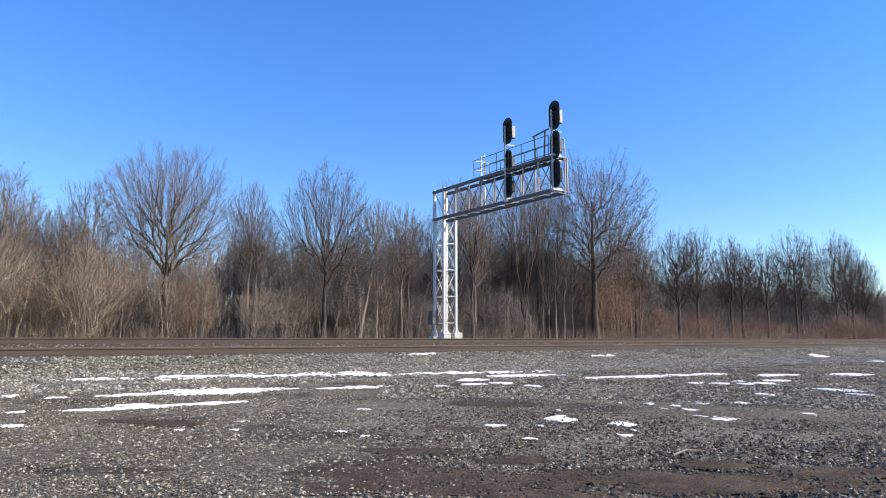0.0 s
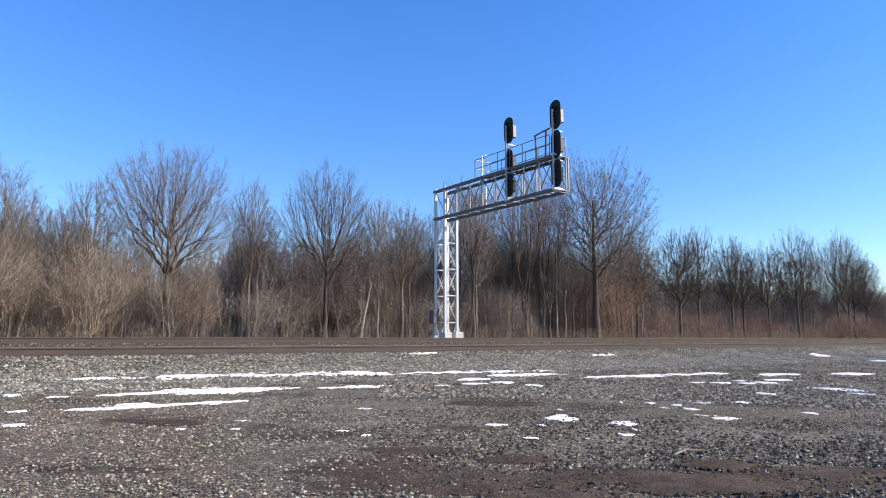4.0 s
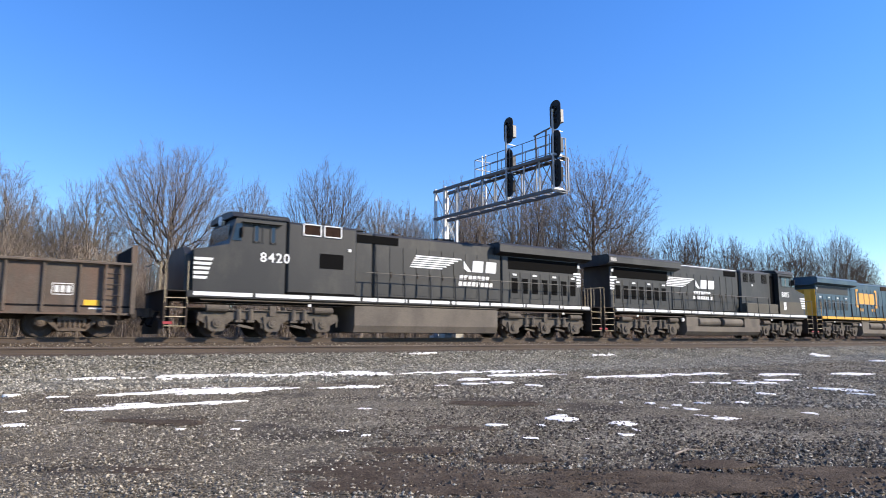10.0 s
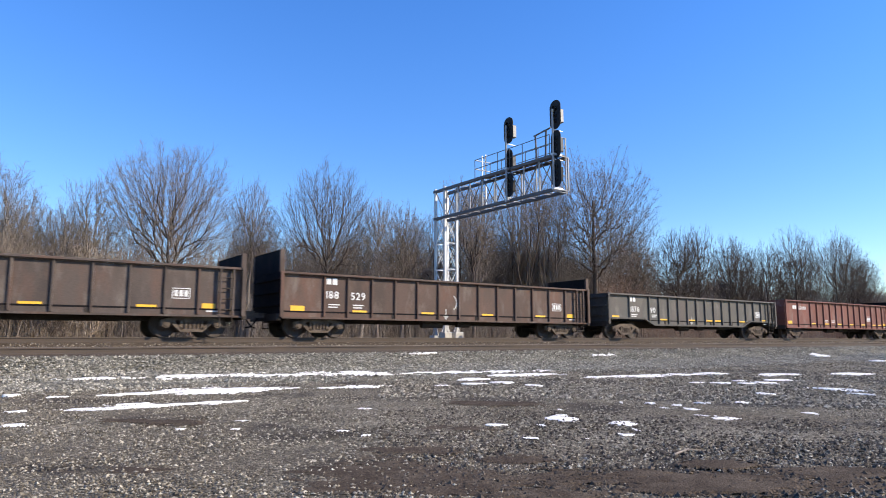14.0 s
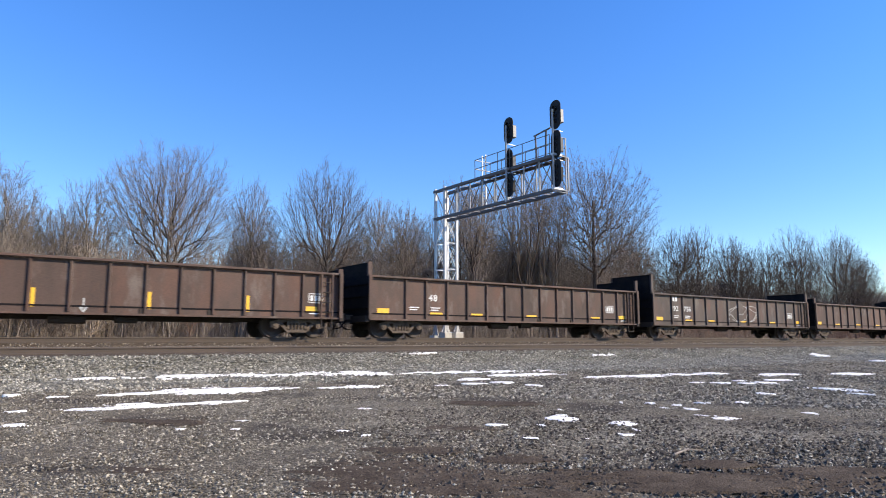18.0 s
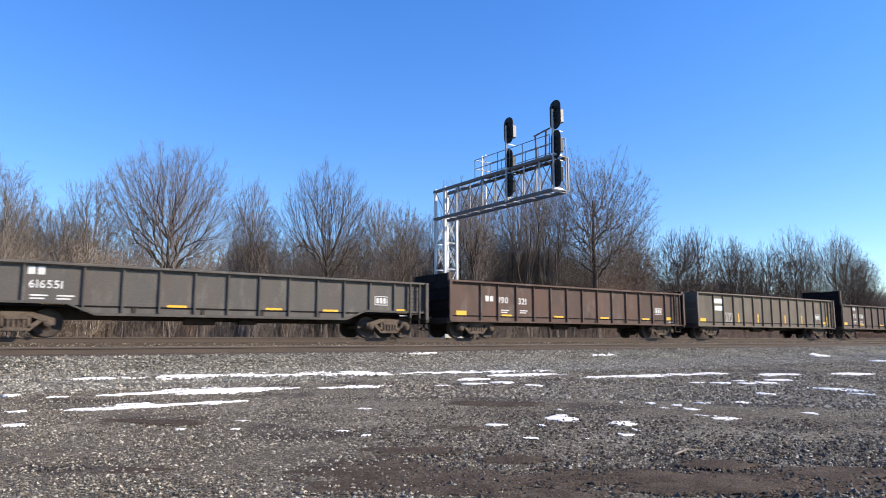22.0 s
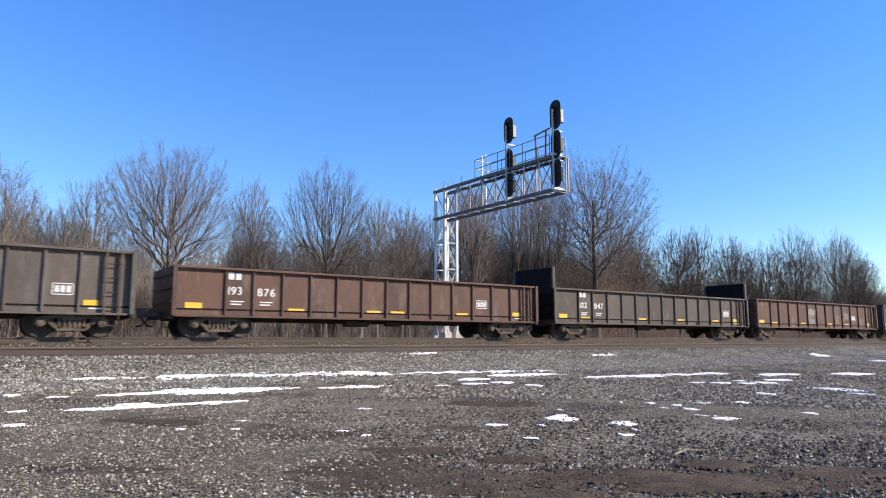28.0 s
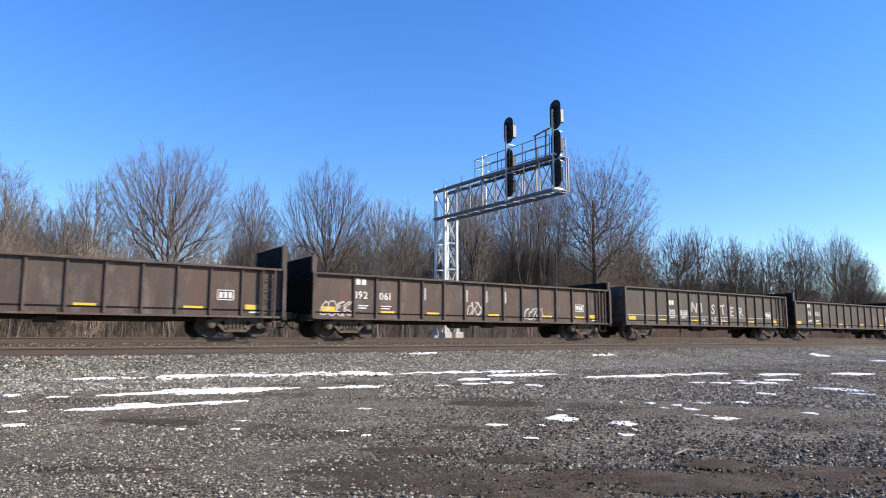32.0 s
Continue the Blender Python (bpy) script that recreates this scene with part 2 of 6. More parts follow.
M_TANK = mat("grey_brown_fuel_tank", (0.145, 0.122, 0.097), 0.8, 0, 0.18, 0.8, 20, (0.06, 0.052, 0.045), 0.7, 0.1, 1.6)
M_PAINTW = mat("clean_white_paint", (0.80, 0.80, 0.79), 0.5, 0, 0.06, 3, 30, (0.6, 0.59, 0.56), 0.3, 0.0)
M_GLASSD = mat("dark_cab_glass", (0.012, 0.014, 0.017), 0.08, 0, 0.05, 3, 20, None, 0.1, 0.0, spec=0.8)
M_STEP = mat("worn_tan_step_edge", (0.50, 0.41, 0.26), 0.7, 0, 0.2, 5, 30, (0.2, 0.15, 0.1), 0.5, 0.0)
M_PILOT = mat("red_pilot_light_housing", (0.35, 0.04, 0.045), 0.5, 0, 0.1, 3, 20, None, 0.2, 0.0)

# ---- mesh helpers ----
class Shape:
    """Collects boxes, prisms and tubes into one mesh."""
    def __init__(self):
        self.v, self.f = [], []

    def box(self, x0, x1, y0, y1, z0, z1):
        k = len(self.v)
        self.v += [(x0, y0, z0), (x1, y0, z0), (x1, y1, z0), (x0, y1, z0), (x0, y0, z1), (x1, y0, z1), (x1, y1, z1), (x0, y1, z1)]
        self.f += [(k, k + 3, k + 2, k + 1), (k + 4, k + 5, k + 6, k + 7), (k, k + 1, k + 5, k + 4), (k + 1, k + 2, k + 6, k + 5), (k + 2, k + 3, k + 7, k + 6), (k + 3, k, k + 4, k + 7)]
        return self

    def soft(self, x0, x1, y0, y1, z0, z1, c=0.02):
        """A box with its edges along x and at the top cut off by c."""
        ring = [(y0 + c, z0), (y1 - c, z0), (y1, z0 + c), (y1, z1 - c), (y1 - c, z1), (y0 + c, z1), (y0, z1 - c), (y0, z0 + c)]
        inner = [(min(max(y, y0 + c), y1 - c), min(max(z, z0 + c), z1 - c)) for y, z in ring]
        k = len(self.v)
        for x, r in ((x0, inner), (x0 + c, ring), (x1 - c, ring), (x1, inner)):
            self.v += [(x, y, z) for y, z in r]
        for s in range(3):
            for i in range(8):
                a, b2 = k + s * 8 + i, k + s * 8 + (i + 1) % 8
                self.f.append((a, b2, b2 + 8, a + 8))
        self.f += [tuple(k + i for i in reversed(range(8))), tuple(k + 24 + i for i in range(8))]
        return self

    def prism(self, poly, axis, a, b):
        """A polygon drawn out from a to b along an axis; its points are in the two other axes, in order."""
        k, n = len(self.v), len(poly)
        for w in (a, b):
            for p, q in poly:
                self.v.append({"x": (w, p, q), "y": (p, w, q), "z": (p, q, w)}[axis])
        self.f += [tuple(range(k, k + n)), tuple(range(k + 2 * n - 1, k + n - 1, -1))]
        self.f += [(k + i, k + n + i, k + n + (i + 1) % n, k + (i + 1) % n) for i in range(n)]
        return self

    def tube(self, p0, p1, r0, r1=None, n=6, caps=True):
        p0, p1 = Vector(p0), Vector(p1)
        r1 = r0 if r1 is None else r1
        d = (p1 - p0).normalized()
        u = d.orthogonal().normalized()
        w = d.cross(u)
        k = len(self.v)
        for p, r in ((p0, r0), (p1, r1)):
            for i in range(n):
                a = 2 * math.pi * i / n
                self.v.append(tuple(p + u * (r * math.cos(a)) + w * (r * math.sin(a))))
        self.f += [(k + i, k + (i + 1) % n, k + n + (i + 1) % n, k + n + i) for i in range(n)]
        if caps:
            self.f += [tuple(range(k + n - 1, k - 1, -1)), tuple(range(k + n, k + 2 * n))]
        return self

    def bar(self, p0, p1, w, t):
        """A flat bar from p0 to p1, w wide and t thick."""
        return self.tube(p0, p1, w * 0.6, w * 0.6, 4)

    def mesh(self, name, material):
        me = bpy.data.meshes.new(name)
        me.from_pydata(self.v, [], self.f)
        if material:
            me.materials.append(material)
        bm = bmesh.new()
        bm.from_mesh(me)
        bmesh.ops.recalc_face_normals(bm, faces=bm.faces)
        bm.to_mesh(me)
        bm.free()
        return me


def part(name, shape, material, parent, label="", at=None):
    """One mesh object under a thing or a part; shape: a Shape or a mesh to share."""
    me = shape if isinstance(shape, bpy.types.Mesh) else shape.mesh(name, material)
    ob = new(name, me)
    ob.parent = parent
    if at is not None:
        ob.matrix_basis = at if isinstance(at, Matrix) else Matrix.Translation(at)
    if label:
        tagged(ob, label)
    return ob


def box(x0, x1, y0, y1, z0, z1):
    return Shape().box(x0, x1, y0, y1, z0, z1)


GLYPHS = {}
for ch in "0123456789-NISTERW":
    cu = bpy.data.curves.new("glyph", "FONT")
    cu.body, cu.size, cu.extrude, cu.resolution_u = ch, 1.0, 0.005, 3
    cu.offset = 0.012
    ob = new("glyph", cu)
    me = bpy.data.meshes.new_from_object(ob.evaluated_get(bpy.context.evaluated_depsgraph_get()))
    GLYPHS[ch] = ([tuple(v.co) for v in me.vertices], [tuple(p.vertices) for p in me.polygons])
    bpy.data.objects.remove(ob)
    bpy.data.curves.remove(cu)
    bpy.data.meshes.remove(me)


def lettering(name, text, size, material, parent, x, y, z, side=-1, tilt=0.0, label=""):
    """Text lying on an upright face that looks to y = side, its left lower corner at x, z as read from that side."""
    s, at = Shape(), 0.0
    for ch in text:
        if ch == " ":
            at += 0.5
            continue
        v, f = GLYPHS[ch]
        k = len(s.v)
        low = min(p[0] for p in v)
        s.v += [((p[0] - low + at) * size, p[1] * size, p[2]) for p in v]
        s.f += [tuple(q + k for q in p) for p in f]
        at += max(p[0] for p in v) - low + 0.13
    return part(name, s, material, parent, label, pose(x, y, z, 90, tilt if side < 0 else -tilt, 0 if side < 0 else 180))


# ---- ground ----
PROFILE = [(-900, 0.0), (-40, 0.0), (0, 0.0), (6, 0.0), (11, 0.02), (15, 0.06), (17.6, 0.14), (18.9, 0.28), (19.4, 0.47), (19.9, 0.665), (20.3, 0.705),
           (23.2, 0.71), (24.0, 0.86), (24.6, 0.998), (28.1, 0.998), (29.0, 0.92), (30.5, 1.0), (33, 1.08), (38, 1.1), (56, 1.15), (66, 1.7), (80, 2.7), (200, 4.6), (1500, 6.0), (4000, 6.0)]


def ground_z(y):
    for (a, za), (b, zb) in zip(PROFILE, PROFILE[1:]):
        if y <= b:
            return za + (zb - za) * (y - a) / (b - a)
    return PROFILE[-1][1]


def build_ground():
    xs = [-4000, -800, -200, -60] + [x * 1.0 for x in range(-30, 131)] + [160, 220, 400, 900, 4000]
    ys = sorted({y for y, _ in PROFILE} | {-10, -5} | {y * 0.5 for y in range(0, 47)} | {25.5, 26.3, 27.2, 31.5, 34.5, 36, 42, 46, 52})
    rng = random.Random(4)
    v, f, slots = [], [], []
    for j, y in enumerate(ys):
        for i, x in enumerate(xs):
            near = -30 <= x <= 130 and 1 < y < 58
            bed = 20.3 < y < 28.5
            v.append((x, y, ground_z(y) + (rng.uniform(-1, 1) * (0.012 if y < 16 else 0.03 if not bed else 0.004) if near else 0)))
    w = len(xs)
    for j in range(len(ys) - 1):
        mid = (ys[j] + ys[j + 1]) / 2
        slot = 0 if mid < 15.9 else 1 if mid < 19.85 else 2 if mid < 28.2 else 3
        for i in range(w - 1):
            f.append((j * w + i, j * w + i + 1, (j + 1) * w + i + 1, (j + 1) * w + i))
            slots.append(slot)
    me = bpy.data.meshes.new("ground")
    me.from_pydata(v, [], f)
    for m in (M_LOT, M_BALLAST, M_RUSTBED, M_LITTER):
        me.materials.append(m)
    me.polygons.foreach_set("material_index", slots)
    me.polygons.foreach_set("use_smooth", [True] * len(f))
    tagged(new("ground", me), "grey gravel lot rising to a stone ballast bank", "ground", kind="structure")


build_ground()


def stones(name, count, spot, size, material, label, seed):
    """Loose stones as small uneven octahedra."""
    rng = np.random.default_rng(seed)
    base = np.array([(1, 0, 0), (-1, 0, 0), (0, 1, 0), (0, -1, 0), (0, 0, 0.8), (0, 0, -0.5)], float)
    tri = np.array([(0, 2, 4), (2, 1, 4), (1, 3, 4), (3, 0, 4), (2, 0, 5), (1, 2, 5), (3, 1, 5), (0, 3, 5)])
    xy = spot(rng, count)
    count = len(xy)
    s = size[0] + (size[1] - size[0]) * rng.random(count) ** 2.5
    ang = rng.random(count) * 6.283
    pts = base[None] * (1 + 0.45 * (rng.random((count, 6, 3)) - 0.5)) * s[:, None, None] * np.stack([np.ones(count), 0.75 + 0.3 * rng.random(count), 0.6 + 0.4 * rng.random(count)], 1)[:, None]
    pts += 0.35 * s[:, None, None] * (rng.random((count, 6, 3)) - 0.5)
    c, d = np.cos(ang)[:, None], np.sin(ang)[:, None]
    px, py = pts[..., 0] * c - pts[..., 1] * d, pts[..., 0] * d + pts[..., 1] * c
    zg = np.interp(xy[:, 1], [a for a, _ in PROFILE], [b for _, b in PROFILE])
    allv = np.stack([px + xy[:, :1], py + xy[:, 1:2], pts[..., 2] + (zg + 0.15 * s)[:, None]], 2).reshape(-1, 3)
    faces = (tri[None] + 6 * np.arange(count)[:, None, None]).reshape(-1, 3)
    me = bpy.data.meshes.new(name)
    me.from_pydata(allv.tolist(), [], faces.tolist())
    me.materials.append(material)
    return tagged(new(name, me), label, "gravel", kind="stuff")


# where dark earth shows through the gravel of the lot: x, y, width, depth
EARTH = [(2.75, 5.1, 0.9, 0.7), (3.35, 4.35, 1.0, 0.55), (3.61, 3.83, 0.84, 0.4), (4.4, 3.7, 1.0, 0.5), (4.82, 3.17, 0.95, 0.5), (5.4, 2.9, 0.9, 0.45),
         (3.69, 5.84, 0.62, 0.31), (6.1, 2.7, 0.7, 0.4), (4.2, 4.9, 0.4, 0.24), (5.6, 3.6, 0.5, 0.25), (1.2, 6.4, 0.5, 0.2), (5.2, 7.0, 0.55, 0.3), (7.6, 9.2, 0.9, 0.5), (2.4, 9.6, 0.9, 0.4)]


def spot_lot(rng, n):
    d = 3.2 + 13.5 * rng.random(n) ** 0.85
    a = np.radians(54.75 + 38 * (2 * rng.random(n) - 1))
    p = np.stack([d * np.cos(a), d * np.sin(a)], 1)
    keep = np.ones(n)
    for ex, ey, ew, ed in EARTH:
        u = ((p[:, 0] - ex) * 0.8166 - (p[:, 1] - ey) * 0.5771) / ew
        w = ((p[:, 0] - ex) * 0.57 + (p[:, 1] - ey) * 0.82) / ed
        keep[u * u + w * w < 0.8] = 0.3
    keep[p[:, 0] > p[:, 1] * 0.9] *= 0.7
    return p[rng.random(n) < keep]


def spot_clods(rng, n):
    d = 3.3 + 7.5 * rng.random(n) ** 1.4
    a = np.radians(18 + 42 * rng.random(n) ** 1.3)
    return np.stack([d * np.cos(a), d * np.sin(a)], 1)


def spot_bank(rng, n):
    x = -3 + 70 * rng.random(n) ** 1.5
    return np.stack([x, 15.0 + 4.95 * rng.random(n) ** 0.65], 1)


def spot_mid(rng, n):
    x = -3 + 80 * rng.random(n) ** 1.3
    return np.stack([x, 23.2 + 1.3 * rng.random(n)], 1)


def spot_open(rng, n):
    d = 13 + 42 * rng.random(n) ** 1.4
    a = np.radians(16 + 44 * rng.random(n))
    p = np.stack([d * np.cos(a), d * np.sin(a)], 1)
    return p[p[:, 1] < 19.9]


stones("lot_stones", 95000, spot_lot, (0.0065, 0.024), M_STONE, "scattered grey and pale gravel stones on the lot", 1)
stones("earth_clods", 14000, spot_clods, (0.008, 0.034), M_CLOD, "dark clods and stones in the bare earth", 6)
stones("bank_ballast", 42000, spot_bank, (0.024, 0.06), M_STONE_B, "grey crushed stone ballast on the bank", 2)
stones("open_stones", 42000, spot_open, (0.016, 0.05), M_STONE, "grey gravel strewn over the open lot", 5)
stones("track_ballast", 9000, spot_mid, (0.02, 0.05), M_STONE_T, "rust-dusted crushed stone between two tracks", 3)


def ragged(name, x, y, wide, deep, turn, seed, material, thick, cell, fray=0.55, fine=1.0):
    """A thin sheet with a frayed outline, wide x deep metres, its length turned by so many degrees; it lies on the ground."""
    c, q = math.cos(radians(turn)), math.sin(radians(turn))
    step = max(cell, wide / 110)
    nu, nv = int(wide * 0.66 / step) + 2, int(deep * 0.66 / step) + 2
    sh, at = Shape(), {}
    k = seed * 7.31
    for i in range(-nu, nu + 1):
        for j in range(-nv, nv + 1):
            a, b = i * step, j * step
            u, v = a / (wide * 0.5), b / (deep * 0.5)
            f = 0.9 - 0.75 * (u * u + v * v)
            f += fray * noise.noise(Vector((a / deep * 0.9 * fine, b / deep * 2.2 * fine, k))) + fray * 0.6 * noise.noise(Vector((a * 3, b * 10, k + 5))) + fray * 0.4 * noise.noise(Vector((a * 15, b * 18, k + 9)))
            if f > 0.28:
                X, Y = x + a * c - b * q, y + a * q + b * c
                at[i, j] = len(sh.v)
                sh.v.append((X, Y, ground_z(Y) - 0.004 + thick * min(1.0, (f - 0.28) * 3.5)))
    for (i, j), a in at.items():
        ring = [at.get((i + 1, j)), at.get((i + 1, j + 1)), at.get((i, j + 1))]
        if None not in ring:
            sh.f.append((a, *ring))
    return new(name, sh.mesh(name, material))


def snow_patch(x, y, wide, deep, turn, seed):
    ob = ragged("snow_patch", x, y, wide * 0.93, deep * 1.0, turn, seed, M_SNOW, 0.05 if y > 14.8 else 0.03 if x * x + y * y > 150 else 0.017, 0.012, 1.1)
    return tagged(ob, "ragged patch of old white snow on gravel", "snow", "snow patches on the lot")


# snow along the foot of the bank, in long streaks: x, y, length, depth, turn
SNOW_BANK = [(2.72, 17.85, 1.84, 0.25, -4), (5.36, 17.71, 3.36, 0.75, 1), (8.36, 17.41, 4.39, 0.75, -1), (11.79, 16.49, 7.85, 0.95, -9), (13.53, 14.89, 2.09, 0.8, -7),
             (11.12, 14.44, 1.02, 1.0, -4), (14.93, 13.20, 1.73, 0.6, -4), (16.74, 12.94, 4.17, 1.0, -7), (19.24, 12.77, 0.93, 0.8, -30), (21.82, 19.35, 1.89, 0.21, 0), (13.2, 19.75, 1.2, 0.14, 0)]
SNOW_STREAKS = [(3.09, 14.28, 1.52, 0.5, 4), (4.6, 14.26, 3.6, 1.6, -1), (7.30, 13.64, 1.74, 0.6, 3), (1.79, 11.86, 1.13, 0.42, -7), (2.45, 12.0, 1.1, 0.85, -4), (3.44, 11.80, 1.50, 0.38, 2),
                (0.73, 12.08, 0.38, 0.30, 18), (0.64, 10.32, 0.31, 0.36, 11), (0.84, 14.88, 0.36, 0.27, 8), (1.48, 14.29, 0.44, 0.22, 17)]
SNOW_FAR = [(20.54, 11.20, 2.00, 0.9, -4), (22.90, 10.27, 1.58, 1.1, -8), (38.15, 18.48, 2.09, 1.0, 7), (36.55, 15.02, 0.66, 1.4, -77), (15.83, 7.47, 1.42, 0.49, -100), (14.86, 6.49, 0.57, 0.25, -106),
            (16.73, 9.93, 0.81, 1.5, -17), (17.97, 9.81, 0.76, 0.8, 5), (13.32, 7.59, 0.33, 0.5, -9), (15.92, 9.56, 0.28, 0.6, -33), (15.21, 10.40, 0.47, 0.5, -6), (15.55, 10.06, 0.50, 0.5, -33),
            (10.14, 13.03, 0.60, 0.45, -13), (10.99, 12.96, 0.53, 0.6, -9), (11.00, 11.89, 0.35, 0.55, -1), (9.16, 12.89, 0.46, 0.45, -31)]
SNOW_NEAR = [(9.70, 6.90, 0.31, 0.85, -34), (10.55, 7.13, 0.35, 0.24, -69), (11.20, 6.81, 0.28, 0.3, -34), (8.84, 5.70, 0.44, 0.55, -35), (8.87, 6.03, 0.32, 0.12, -97), (10.48, 5.26, 0.23, 0.45, -35),
             (6.95, 6.99, 0.41, 0.66, -34), (7.26, 6.10, 0.38, 0.52, -34), (6.36, 5.37, 0.24, 0.27, -35), (6.83, 5.58, 0.3, 0.06, -122), (5.73, 6.93, 0.29, 0.25, -34), (6.22, 6.60, 0.16, 0.2, -35), (5.31, 5.78, 0.20, 0.15, -35),
             (5.79, 5.41, 0.12, 0.11, -16), (7.75, 7.80, 0.09, 0.2, -35), (9.74, 7.61, 0.18, 0.22, -5), (9.33, 7.04, 0.2, 0.12, -89), (9.44, 7.99, 0.1, 0.18, -34)]
SNOW_BITS = [(5.28, 9.67, 0.34, 0.2, -34), (2.27, 8.73, 0.16, 0.12, 27), (2.82, 8.36, 0.18, 0.15, 15), (3.21, 9.18, 0.24, 0.15, -20), (3.83, 7.52, 0.14, 0.14, 5), (3.87, 7.04, 0.24, 0.1, 35)]
for i, spot in enumerate(SNOW_BANK + SNOW_STREAKS + SNOW_FAR + SNOW_NEAR + SNOW_BITS):
    snow_patch(*spot, i)
for i, (ex, ey, ew, ed) in enumerate(EARTH):
    tagged(ragged("earth_patch", ex, ey, ew * 2.0, ed * 2.0, -35, 70 + i, M_SOIL, 0.008 + 0.004 * (i % 5), 0.02, 0.9), "bare dark earth showing through the gravel", "earth", "bare earth patches on the lot")

stick = tagged(new("stick", Shape().tube((5.64, 4.16, 0.016), (5.9, 4.2, 0.034), 0.012, 0.008, 6).tube((5.9, 4.2, 0.034), (6.09, 4.17, 0.02), 0.008, 0.004, 6).mesh("stick", M_BARK_L)), "thin broken dry stick lying on the gravel", "stick")

# ---- tracks ----
TRACK_FAR, TRACK_NEAR = 26.3, 22.0
HEAD_FAR, HEAD_NEAR = 1.18, 0.885


def build_track(name, yc, head, label):
    root = tagged(new(name), label, "railway track", kind="structure")
    root.location = (0, yc, head)
    prof = [(-0.07, -0.18), (0.07, -0.18), (0.07, -0.165), (0.012, -0.145), (0.012, -0.05), (0.036, -0.04), (0.036, -0.006), (0.028, 0), (-0.028, 0), (-0.036, -0.006), (-0.036, -0.04), (-0.012, -0.05), (-0.012, -0.145), (-0.07, -0.165)]
    for side in (-0.755, 0.755):
        rail = part("rail", Shape().prism([(side + a, b) for a, b in prof], "x", -420, 900), M_RAIL, root)
        part("running_surface", box(-420, 900, side - 0.026, side + 0.026, 0.0, 0.004), M_RAILTOP, rail, "polished rail head")
    tie = Shape().soft(-0.11, 0.11, -1.3, 1.3, -0.36, -0.18, 0.012).mesh("tie", M_TIE)
    rng = random.Random(int(yc))
    for i in range(150):
        part("tie", tie, None, root, at=pose(-5 + i * 0.53 + rng.uniform(-0.03, 0.03), rng.uniform(-0.06, 0.06), rng.uniform(-0.012, 0.004), 0, 0, rng.uniform(-1.2, 1.2)))
    far = Shape()
    for i in range(700):
        x = -5 + (150 + i) * 0.53 if i < 500 else -5.5 - (i - 500) * 0.53
        far.box(x - 0.11, x + 0.11, -1.3, 1.3, -0.36, -0.18)
    tagged(part("ties", far, M_TIE, root), kind="stuff")


build_track("track_far", TRACK_FAR, HEAD_FAR, "rusty main line track on wooden ties")
build_track("track_near", TRACK_NEAR, HEAD_NEAR, "rusty second track on wooden ties and ballast")


